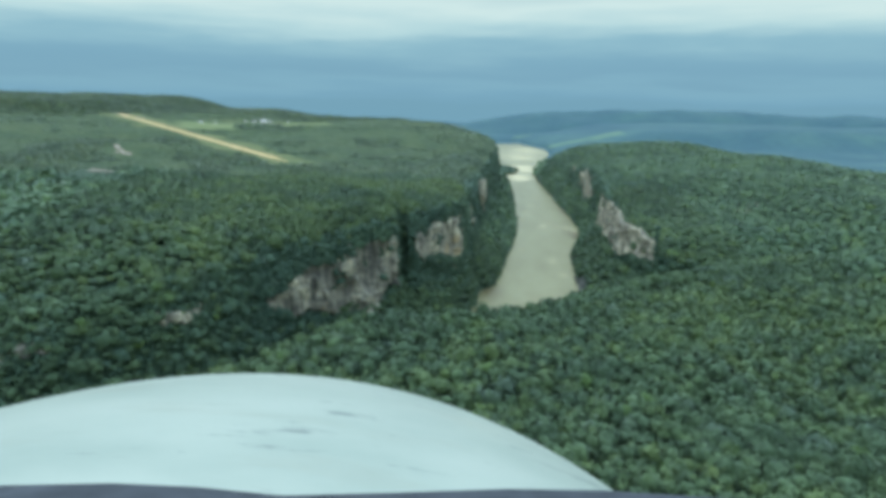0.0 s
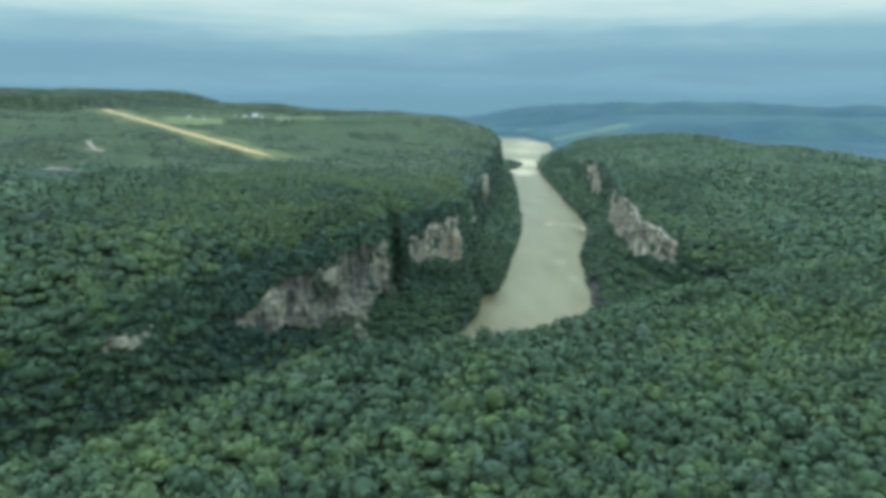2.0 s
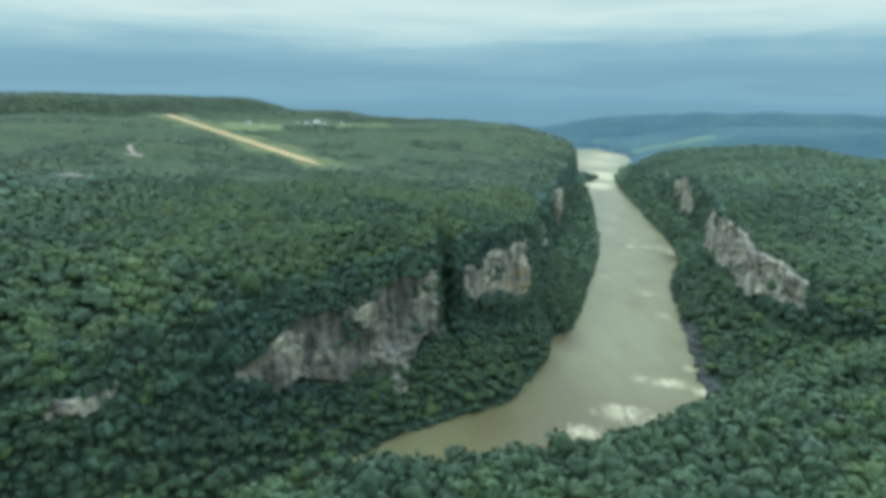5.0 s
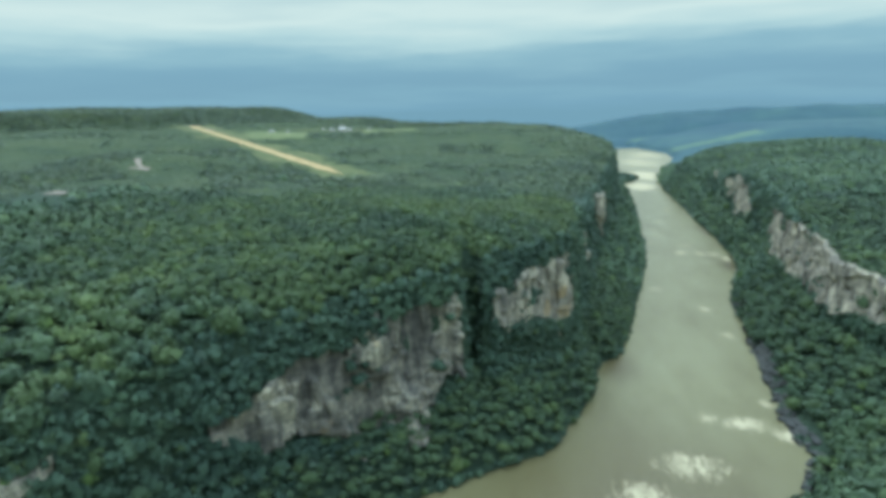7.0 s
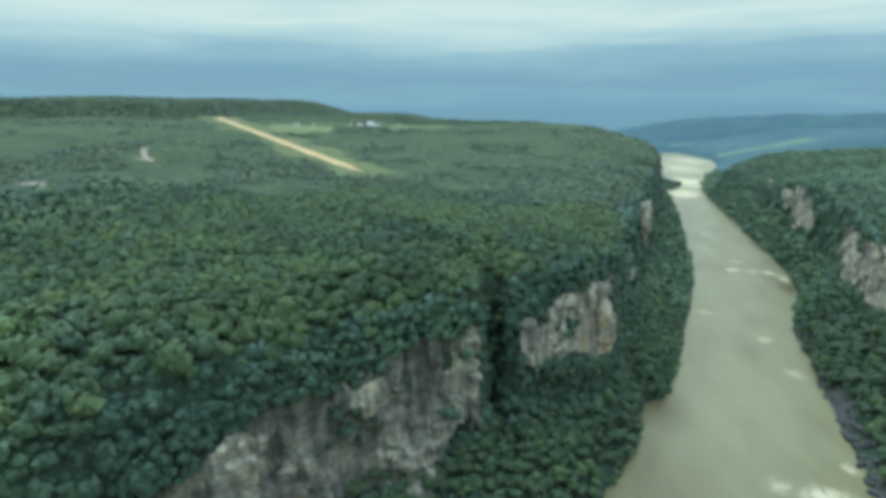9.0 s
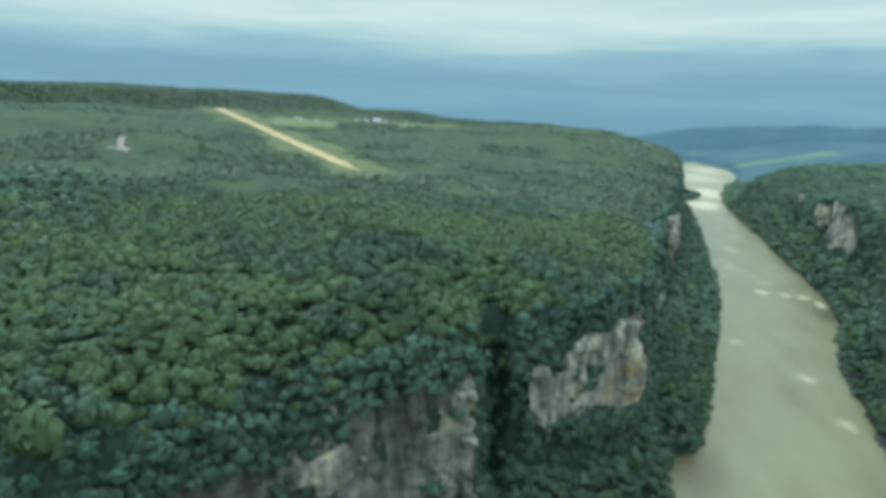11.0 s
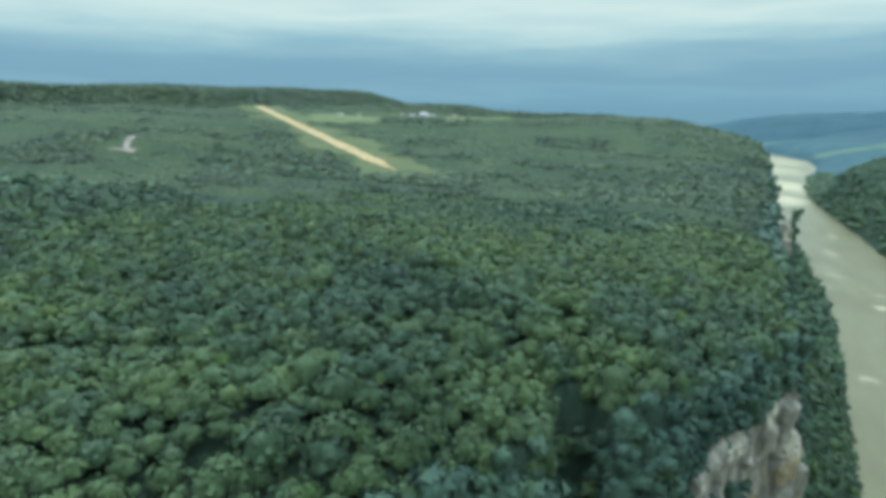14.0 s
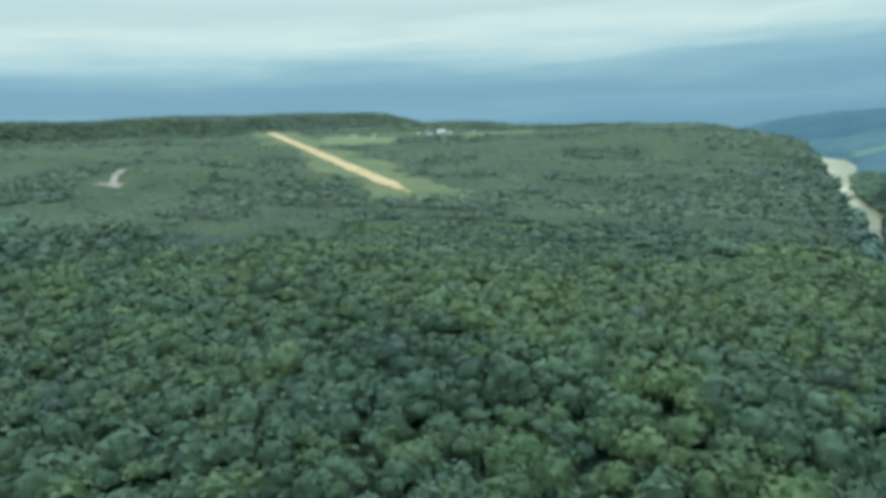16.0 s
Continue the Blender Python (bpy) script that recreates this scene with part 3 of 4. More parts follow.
def crowns(x, y, big):
    """Rows of x, y, z, radius and height for trees: tall on the near hill, low and level towards the airstrip, close to the ground on the plateau's brow."""
    scrub = is_scrub(x, y)
    wood = patchy(x, y) > 0.5
    plateau = inside(x, y, LEFT_RIM) | inside(x, y, RIGHT_RIM)
    low = np.where(plateau, step((y - 740) / 130), 0.0)
    brow = np.where(plateau, np.clip(np.minimum(to_line(x, y, LEFT_RIM), to_line(x, y, RIGHT_RIM)) / 30, 0, 1), 1.0)
    r = big * np.clip(rng.lognormal(0, 0.3, x.size), 0.5, 1.75) * np.where(scrub, np.where(wood, 0.85, 0.6), 1.0 - 0.12 * low)
    hilly = inside(x, y, NEAR_HILL)
    h = r * np.where(hilly, rng.uniform(0.9, 1.5, x.size), rng.uniform(0.65, 1.2, x.size) * (1 - 0.42 * low)) * (1.35 - 0.35 * brow)
    lift = np.where(hilly, rng.uniform(1.5, 7.0, x.size), rng.uniform(3.9, 6.6, x.size) * (1 - low) + rng.uniform(3.4, 5.0, x.size) * low)
    lift = lift * brow + rng.uniform(-0.5, 2.0, x.size) * (1 - brow)
    z = surface(x, y) + np.where(scrub, np.where(wood, rng.uniform(0.2, 1.8, x.size), -0.4), lift) - 0.25 * r
    return np.stack([x, y, z, r, h], 1)


def kinds_for(x, y):
    q = rng.uniform(0, 1, x.size)
    k = np.where(q > 0.982, 2, np.where(q > 0.962, 3, 0))
    share = np.where(inside(x, y, LEFT_RIM), 0.18 + 0.74 * np.clip((x + 230) / 180, 0, 1), np.where(inside(x, y, NEAR_HILL), 0.34, 0.1)) * (1 + 0.8 * rolling(x * 3, y * 3))
    k = np.where(q < share, 4, k)
    # scrub is pale by nature; the far hill's pale leaves stand in for haze
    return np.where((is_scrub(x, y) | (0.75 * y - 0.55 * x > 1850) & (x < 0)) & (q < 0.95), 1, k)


LEAVES = [LEAF, LEAF_PALE, LEAF_BRIGHT, LEAF_GREY, LEAF_FRESH]
# the set for distant crowns, haze already in its greens
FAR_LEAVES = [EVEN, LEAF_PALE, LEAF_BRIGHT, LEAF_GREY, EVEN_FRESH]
NEAR_BOX, MID_BOX = (-330, 340, 130, 1000), (-800, 640, 60, 1500)


def in_box(x, y, b):
    return (x > b[0]) & (x < b[1]) & (y > b[2]) & (y < b[3])


def thin(x, y):
    """Scrub and savanna round the airstrip: trees in patches only."""
    on = is_scrub(x, y)
    patch = patchy(x, y)
    return ~on | (patch > 0.15) | (rng.uniform(0, 1, x.size) < 0.6)


def outward(line, spacing, side):
    """Points along a line and the level way out from it."""
    line = np.array(line, float)
    p = along(line, max(4, int(np.hypot(*np.diff(line, axis=0).T).sum() / spacing)))
    way = np.gradient(p, axis=0)
    way /= np.linalg.norm(way, axis=1)[:, None]
    return p, way, np.stack([way[:, 1], -way[:, 0]], 1) * side


def face_offset(p, out, z):
    """How far out from the points p the ground lies at height z."""
    off = np.zeros(len(p))
    for o in np.arange(-6, 60, 0.5):
        q = p + out * o
        off = np.where(surface(q[:, 0], q[:, 1]) > z, o + 0.5, off)
    return off


def wall_trees(line, side, top, foot, rock):
    """Trees that cling to the steep ground under a rim, clear of the bare rock."""
    p, way, out = outward(line, 4.4, side)
    rows = []
    crest = surface(p[:, 0] - 4 * out[:, 0], p[:, 1] - 4 * out[:, 1])
    for level in np.arange(foot, top, 5.6):
        z = level + rng.uniform(-3, 3, len(p))
        q = p + way * rng.uniform(-1.7, 1.7, (len(p), 1))
        q = q + out * (face_offset(q, out, z) + 0.3)[:, None]
        keep = (rng.uniform(0, 1, len(p)) < 0.9) & (to_line(p[:, 0], p[:, 1], SLOT) > 3) & (z < crest + 3)
        ledge = np.zeros(len(p))
        for which, (stretch, low, high) in enumerate(rock):
            line_ = np.array(stretch, float)
            near = to_line(p[:, 0], p[:, 1], stretch) < 3
            u_ = np.clip(((p - line_[0]) @ (line_[-1] - line_[0])) / ((line_[-1] - line_[0]) ** 2).sum(), 0, 1)
            bare = near & (z > np.interp(u_, np.linspace(0, 1, len(low)), low) - 1) & (z < np.interp(u_, np.linspace(0, 1, len(high)), high) - 1)
            ledge = np.where(bare, 1.0, ledge)
            keep &= ~bare | (rolling(p[:, 0] * 9 + p[:, 1] * 6, z * 11) > (0.42 if which == 0 else np.where(u_ < 0.4, 0.05, 0.6) if which == 1 else 0.5 if which < 4 else 0.8))
        # shrubs on ledges stand out from the rock and stay small
        q = q + out * (3.2 * ledge)[:, None]
        r = np.clip(3.1 * rng.lognormal(0, 0.4, len(p)), 1.6, 6.5) * (1 - 0.3 * ledge)
        rows.append(np.stack([q[:, 0], q[:, 1], z - 0.6 * r, r, r * rng.uniform(1.0, 1.5, len(p))], 1)[keep])
    return np.concatenate(rows)


SLOT = [(-49, 663), (-51, 684), (-41, 686), (-33, 677)]
FINE_BOXES = (-270, 80, 560, 860), (-130, 340, 170, 560)
sets = []
for gap, box in ((4.5, 0), (5.2, 1), (6.4, 2)):
    x, y = scatter(-330, 340, 130, 1000, gap)
    own_box = np.where(in_box(x, y, FINE_BOXES[0]), 0, np.where(in_box(x, y, FINE_BOXES[1]), 1, 2))
    ok = (own_box == box) & free(x, y) & thin(x, y)
    sets.append(crowns(x[ok], y[ok], (3.4, 3.8, 4.6)[box]))
x, y = scatter(-520, -150, 330, 480, 4.2)
ok = free(x, y) & ~inside(x, y, LEFT_RIM) & ~inside(x, y, NEAR_HILL) & (to_line(x, y, RIGHT_BANK) > to_line(x, y, LEFT_BANK))
sets.append(crowns(x[ok], y[ok], 3.6))
near_places = np.concatenate(sets[::-1])
x, y = near_places[:, 0], near_places[:, 1]
# the trees that the flight passes nearest are built one by one
SINGLE = (((x - 150) / 48) ** 2 + ((y - 240) / 40) ** 2 < 1) & (x > 85) | (((x + 14) / 30) ** 2 + ((y - 735) / 36) ** 2 < 1)
single_places = near_places[SINGLE][:290]
left_over = np.flatnonzero(~SINGLE | (np.cumsum(SINGLE) > 290))
near_shapes = [crown_shape(0, 48, 0.27) for _ in range(16)]
fine_shapes = [crown_shape(0, 100, 0.2, 7) for _ in range(20)]
CLIFFS = [(ROCK_STRETCHES[0], (64, 52, 44, 36, 34, 38, 54), (72, 80, 93, 87, 101, 103, 96)), (ROCK_STRETCHES[1], (78, 71, 60, 57), (99, 106, 109, 107)), ([(24, 888), (40, 903)], (72, 68), (101, 103)), ([(45, 1042), (70, 1066)], (68, 58), (114, 112)),
          (ROCK_STRETCHES[3][:3], (60, 58, 54), (84, 94, 98)), (ROCK_STRETCHES[3][2:], (48, 52, 64), (94, 97, 90)), (ROCK_STRETCHES[4], (62, 54, 48, 62), (74, 95, 101, 104)),
          ([(-215, 458), (-188, 484)], (75, 75), (82, 81)), ([(-310, 425), (-258, 433)], (66, 66), (73, 75)), ([(307, 1412), (311, 1450), (315, 1492)], (65, 63, 66), (92, 91, 87)), ([(323, 1590), (326, 1618)], (73, 73), (89, 87))]
PALE = (4, 5, 6, 9, 10)
walls = np.concatenate([wall_trees(LEFT_RIM[3:23], 1, 122, 24, CLIFFS), wall_trees(RIGHT_RIM[:11], -1, 104, 30, CLIFFS)])
fringe = []
# trees on the broken ground just under the rims, above the bare rock
x_, y_ = scatter(-300, 320, 400, 1300, 3.4)
for rim, side in ((LEFT_RIM, LEFT_RIM[5:23]), (RIGHT_RIM, RIGHT_RIM[1:11])):
    edge = ~inside(x_, y_, rim) & (to_line(x_, y_, side) < 11)
    q_ = np.stack([x_[edge], y_[edge]], 1)
    z_ = surface(q_[:, 0], q_[:, 1])
    clear = np.ones(len(q_), bool)
    for stretch, low, high in CLIFFS:
        a_, b_ = np.array(stretch[0], float), np.array(stretch[-1], float)
        along_ = np.clip(((q_ - a_) @ (b_ - a_)) / ((b_ - a_) ** 2).sum(), 0, 1)
        grid_ = np.linspace(0, 1, len(low))
        clear &= ~((to_line(q_[:, 0], q_[:, 1], stretch) < 12) & (z_ > np.interp(along_, grid_, low) - 2) & (z_ < np.interp(along_, grid_, high) + 1))
    q_, z_ = q_[clear], z_[clear]
    r = np.clip(2.8 * rng.lognormal(0, 0.35, len(q_)), 1.5, 5)
    fringe.append(np.stack([q_[:, 0], q_[:, 1], z_ - 0.2 * r, r, r * rng.uniform(0.8, 1.2, len(q_))], 1))
# and shrubs that hang over the brow of each rock wall
for n, (stretch, low, high) in enumerate(CLIFFS):
    for row in range(6):
        p, way, out = outward(stretch, 3.0, -1 if n in PALE else 1)
        p = p + way * rng.uniform(-1.5, 1.5, (len(p), 1))
        z = np.interp(np.linspace(0, 1, len(p)), np.linspace(0, 1, len(high)), high) + (2.5 if n in PALE + (2, 3) else 1.5 if n == 1 else -2.0) + row * 3.2 + rng.uniform(-2.0, 2.0, len(p)) - (4.5 * np.clip(rolling(p[:, 0] * 9, p[:, 1] * 9) + 0.1, 0, 1) if n < 2 else 0)
        if n == 1:
            z = z - 6 * step(1 - np.linspace(0, 2.6, len(p)))
        p = p + out * (face_offset(p, out, z) + rng.uniform(1.0, 4.5, len(p)))[:, None]
        r = rng.uniform(2.0, 3.6, len(p))
        low_enough = z < surface(p[:, 0] - 7 * out[:, 0], p[:, 1] - 7 * out[:, 1]) + 1
        fringe.append(np.stack([p[:, 0], p[:, 1], z - 0.3 * r, r, r * rng.uniform(0.9, 1.4, len(p))], 1)[low_enough])
    # others grow at its foot and close it at both ends
    for row in range(3):
        z = np.interp(np.linspace(0, 1, len(p)), np.linspace(0, 1, len(low)), low) - 1.5 - 3.0 * row + rng.uniform(-2.0, 2.0, len(p))
        q, _, _ = outward(stretch, 3.0, 1)
        q = q + out * (face_offset(q, out, z) + rng.uniform(0.5, 3.5, len(q)))[:, None]
        r = rng.uniform(2.0, 3.6, len(q))
        fringe.append(np.stack([q[:, 0], q[:, 1], z - 0.4 * r, r, r * rng.uniform(0.9, 1.4, len(q))], 1))
    if n in (6, 9, 10):
        continue
    ends, _, _ = outward(stretch, 3.4, 1)
    for end, turn in ((ends[0], ends[0] - ends[1]), (ends[-1], ends[-1] - ends[-2])):
        z = np.arange(min(low) - 6, max(high) + 4, 2.2)
        q = end + turn / np.linalg.norm(turn) * rng.uniform(-1.0, 4.5, (len(z), 1))
        face = np.repeat(out[:1] if end is ends[0] else out[-1:], len(z), 0)
        q = q + face * (face_offset(q, face, z) + rng.uniform(0.5, 2.5, len(z)))[:, None]
        r = rng.uniform(1.8, 3.4, len(z))
        fringe.append(np.stack([q[:, 0], q[:, 1], z - 0.5 * r, r, r * rng.uniform(1.0, 1.5, len(z))], 1))
x_, y_ = scatter(-56, -28, 648, 692, 2.6)
ok_ = ~inside(x_, y_, LEFT_RIM)
r = rng.uniform(1.8, 3.0, ok_.sum())
fringe.append(np.stack([x_[ok_], y_[ok_], surface(x_[ok_], y_[ok_]), r, 1.3 * r], 1))
for line, side, full in ((LEFT_BANK[3:17], 1, 0.8), (RIGHT_BANK[5:9], -1, 0.8), (RIGHT_BANK[8:13], -1, 0.05), (RIGHT_BANK[12:18], -1, 0.8)):
    p, way, out = outward(line, 4.5, side)
    p = p + way * rng.uniform(-2, 2, (len(p), 1)) - out * rng.uniform(-0.8, 2.5, (len(p), 1))
    r = rng.uniform(2.2, 4.2, len(p))
    fringe.append(np.stack([p[:, 0], p[:, 1], surface(p[:, 0], p[:, 1]).clip(0.5, 8) + 0.4, r, r * rng.uniform(0.9, 1.5, len(p))], 1)[rng.uniform(0, 1, len(p)) < full])
walls = np.concatenate([walls, *fringe])
x_, y_ = scatter(190, 280, 2190, 2440, 8.0)
ok_ = free(x_, y_)
x_, y_ = x_[ok_], y_[ok_]
r = rng.uniform(5, 8, len(x_))
walls = np.concatenate([walls, np.stack([x_, y_, surface(x_, y_) + 2, r, 1.3 * r], 1)])
near_all = near_places[left_over]
fine = in_box(near_all[:, 0], near_all[:, 1], FINE_BOXES[0])
close = near_all[fine]
near_all = near_all[~fine]
forest("forest_canopy", close, fine_shapes, LEAVES, kinds_for(close[:, 0], close[:, 1]), "closed green rainforest canopy with many small leaf clumps")
low_walls, far_walls = walls[walls[:, 1] < 860], walls[walls[:, 1] >= 860]
forest("cliff_growth", low_walls, [crown_shape(0, 34, 0.33) for _ in range(12)], [HAZED_WALL, HAZED_WALL, LEAF_FRESH, LEAF_GREY, HAZED_WALL], kinds_for(low_walls[:, 0], low_walls[:, 1]), "dark shrubs and small trees clinging to the canyon walls")
forest("cliff_growth", far_walls * (1, 1, 1, 1.2, 1.1), [crown_shape(0, 9, 0.48, 4, 0.2) for _ in range(8)], [HAZED_WALL, HAZED_WALL, LEAF_FRESH, LEAF_GREY, HAZED_WALL], kinds_for(far_walls[:, 0], far_walls[:, 1]), "dark trees on the canyon walls further up the river")
forest("forest_canopy", near_all, near_shapes, LEAVES, kinds_for(near_all[:, 0], near_all[:, 1]), "dense green rainforest canopy of mixed crowns near the canyon")

x, y = scatter(-800, 640, 60, 1500, 7.8)
ok = free(x, y) & thin(x, y) & ~in_box(x, y, NEAR_BOX)
x, y = x[ok], y[ok]
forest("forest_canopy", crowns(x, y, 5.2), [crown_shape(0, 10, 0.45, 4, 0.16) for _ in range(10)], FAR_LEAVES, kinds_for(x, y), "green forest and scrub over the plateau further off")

x, y = scatter(-1750, 1100, 100, 2650, 12.5)
ok = free(x, y) & thin(x, y) & ~in_box(x, y, MID_BOX) & ((x < 1000) | (y > 700)) & ((x < 450) | (np.hypot(x, y) < 1650) | inside(x, y, RIGHT_RIM))
x, y = x[ok], y[ok]
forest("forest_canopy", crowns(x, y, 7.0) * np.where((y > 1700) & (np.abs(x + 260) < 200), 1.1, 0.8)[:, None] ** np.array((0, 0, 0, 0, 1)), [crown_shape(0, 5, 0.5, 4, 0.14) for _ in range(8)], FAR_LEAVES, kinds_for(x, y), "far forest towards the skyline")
x, y = scatter(-520, 520, -130, 62, 11.0)
ok = free(x, y)
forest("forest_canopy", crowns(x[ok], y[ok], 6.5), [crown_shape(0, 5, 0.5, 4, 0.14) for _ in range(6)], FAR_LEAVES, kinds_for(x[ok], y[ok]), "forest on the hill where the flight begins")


# single trees: a tapered trunk with limbs under a broken crown
def part(name, verts, faces, mat, parent, label="", smooth=False):
    ob = mesh_object(name, verts, faces, mat, parent, smooth)
    return tagged(ob, label) if label else ob


def tube(path, radii, sides=6):
    """A tapered tube of quads along a path."""
    path = np.array(path, float)
    v = []
    for p, r in zip(path, radii):
        a = np.arange(sides) * 6.2832 / sides
        v.append(np.stack([p[0] + r * np.cos(a), p[1] + r * np.sin(a), np.full(sides, p[2])], 1))
    f = [(k * sides + i, k * sides + (i + 1) % sides, (k + 1) * sides + (i + 1) % sides, (k + 1) * sides + i) for k in range(len(path) - 1) for i in range(sides)]
    return np.concatenate(v), np.array(f)


def tree(leaves, label):
    """A forest tree, crown radius 1 at the scale of 4.6 m."""
    top = new("tree")
    tagged(top, label, "tree", "canopy trees")
    pieces, n = [tube([(0, 0, -11), (0.15, 0.1, -5), (0.3, 0, 0), (0.2, 0.2, 3.0)], [0.42, 0.3, 0.24, 0.12])], 0
    for i in range(5):
        a = i * 1.257 + rng.uniform(-0.4, 0.4)
        pieces.append(tube([(0.25, 0, -1 + 0.3 * i), (0.25 + 1.2 * math.cos(a), 1.2 * math.sin(a), 1.2), (0.2 + 2.9 * math.cos(a), 2.9 * math.sin(a), 2.6)], [0.15, 0.1, 0.03], 5))
    vs, fs = [], []
    for v, f in pieces:
        vs.append(v)
        fs.append(f + n)
        n += len(v)
    part("trunk", np.concatenate(vs), np.concatenate(fs), BARK, top, "pale slender trunk with spreading limbs", True)
    v, f, _ = crown_shape(1, 170, 0.16, 9)
    part("crown", v * (4.6, 4.6, 4.9), f, leaves, top, "broken leafy crown with gaps")
    return top


TREES = [tree(LEAF, "broad green rainforest tree standing in the closed canopy") for _ in range(4)]
TREES += [tree(LEAF_BRIGHT, "yellow-green rainforest tree standing out of the darker canopy"), tree(LEAF_GREY, "grey-green rainforest tree in the closed canopy")]
used = set()
for n, (px_, py_, pz_, pr_, ph_) in enumerate(single_places):
    k = int(rng.choice(6, p=[0.22, 0.22, 0.23, 0.2, 0.06, 0.07]))
    m = pose(px_, py_, pz_, 0, 0, rng.uniform(0, 360)) @ Matrix.Diagonal((pr_ / 4.5, pr_ / 4.5, ph_ / 4.8, 1))
    if k not in used:
        used.add(k)
        TREES[k].matrix_basis = m
        TREES[k].scale = (1, 1, 1)
        first = TREES[k]
        first.matrix_basis = m
    else:
        keep = TREES[k].scale.copy()
        TREES[k].scale = (1, 1, 1)
        copy_thing(TREES[k], m)
        TREES[k].scale = keep

# ---- airstrip, clearings ----
def draped(name, us, vs, to_xy, lift, mat, label, category):
    uu, vv = np.meshgrid(us, vs)
    x, y = to_xy(uu, vv)
    z = height(x, y) + lift
    ob = mesh_object(name, np.stack([x.ravel(), y.ravel(), z.ravel()], 1), sheet_faces(len(us), len(vs)), mat, None, True)
    return tagged(ob, label, category, kind="structure")


def strip_xy(u, v):
    v = v * np.clip(0.2 + u / 70, 0.2, 1) + 0.7 * np.sin(u / 23.0) * np.sign(v) + 0.6 * np.sin(u / 9.0 + v) + 0.5 * np.sin(u / 4.1 + 2 * v)
    return STRIP_A[0] + u * strip_way[0] + v * strip_side[0], STRIP_A[1] + u * strip_way[1] + v * strip_side[1]


def verge_xy(u, v):
    v = v * (1 + 0.25 * rolling(u * 3, v * 0 + 50) + 0.2 * rolling(u * 11, np.sign(v) * 90)) + 6
    return STRIP_A[0] + u * strip_way[0] + v * strip_side[0], STRIP_A[1] + u * strip_way[1] + v * strip_side[1]


def blob_xy(cx, cy, rx, ry):
    def to_xy(u, v):
        k = v * (1 + 0.35 * np.sin(3 * u + cx) + 0.2 * np.sin(7 * u + cy))
        return cx + rx * k * np.cos(u), cy + ry * k * np.sin(u)
    return to_xy


round_ = np.linspace(0, 2 * math.pi, 33)
rings = np.linspace(0.02, 1, 6)
draped("grass_verge", np.linspace(-38, STRIP_LONG + 30, 120), np.linspace(-38, 38, 14), verge_xy, 0.5, GRASS, "mown green grass verge along the airstrip", "grass")
draped("road", np.linspace(-14, STRIP_LONG, 260), np.linspace(-8.5, 8.5, 6), strip_xy, 0.9, DIRT, "straight ochre dirt airstrip on the plateau", "airstrip")


def quad_xy(a, b, c, d, wave=6.0):
    """A four-cornered patch with wavering sides: a to b is its near side, d to c its far side."""
    a, b, c, d = (np.array(q, float) for q in (a, b, c, d))

    def to_xy(u, v):
        x = (a[0] * (1 - u) + b[0] * u) * (1 - v) + (d[0] * (1 - u) + c[0] * u) * v
        y = (a[1] * (1 - u) + b[1] * u) * (1 - v) + (d[1] * (1 - u) + c[1] * u) * v
        return x + wave * rolling(x * 7, y * 7), y + wave * rolling(x * 7 + 200, y * 7)
    return to_xy


fine_ = np.linspace(0, 1, 24)
draped("grass_field", fine_, fine_, quad_xy((-590, 1520), (-490, 1580), (-541, 1725), (-660, 1660)), 0.5, FIELD, "open light green field beside the airstrip", "field")
draped("grass_field", fine_, fine_, quad_xy((-400, 1690), (-296, 1800), (-328, 1900), (-433, 1785)), 0.5, FIELD, "light green field behind the airstrip buildings", "field")
draped("grass_field", round_, rings, blob_xy(-480, 1795, 120, 26), 0.6, GRASS, "mown grass round the airstrip buildings", "field")
draped("clearing", fine_, np.linspace(0, 1, 6), quad_xy((-480, 1005), (-486, 1003), (-520, 1048), (-513, 1051), 2.0), 1.0, SAND, "bare pale sand track in the scrub", "clearing")
for cx, cy, rx, ry, text in ((-480, 1000, 13, 6, "bare pale sand clearing in the scrub"), (-394, 758, 13, 7, "bare pale rock slab in the forest"),
                             (-792, 1725, 30, 12, "bare sandy apron beside the airstrip"), (-885, 1828, 24, 14, "bare sandy turning place at the airstrip's end"), (-228, 815, 6, 3, "small bare rock slab in the forest"),
                             (406, 880, 9, 5, "small bare rock slab on the wooded plateau"), (432, 897, 8, 4, "small bare rock slab on the wooded plateau")):
    draped("clearing", round_, rings, blob_xy(cx, cy, rx, ry), 0.8, SAND, text, "clearing")

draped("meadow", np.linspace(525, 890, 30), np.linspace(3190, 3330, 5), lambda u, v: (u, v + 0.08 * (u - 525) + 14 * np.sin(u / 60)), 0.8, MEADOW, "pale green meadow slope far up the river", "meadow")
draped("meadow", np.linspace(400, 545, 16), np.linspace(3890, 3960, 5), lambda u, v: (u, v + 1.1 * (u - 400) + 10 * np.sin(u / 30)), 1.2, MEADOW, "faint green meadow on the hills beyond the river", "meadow")

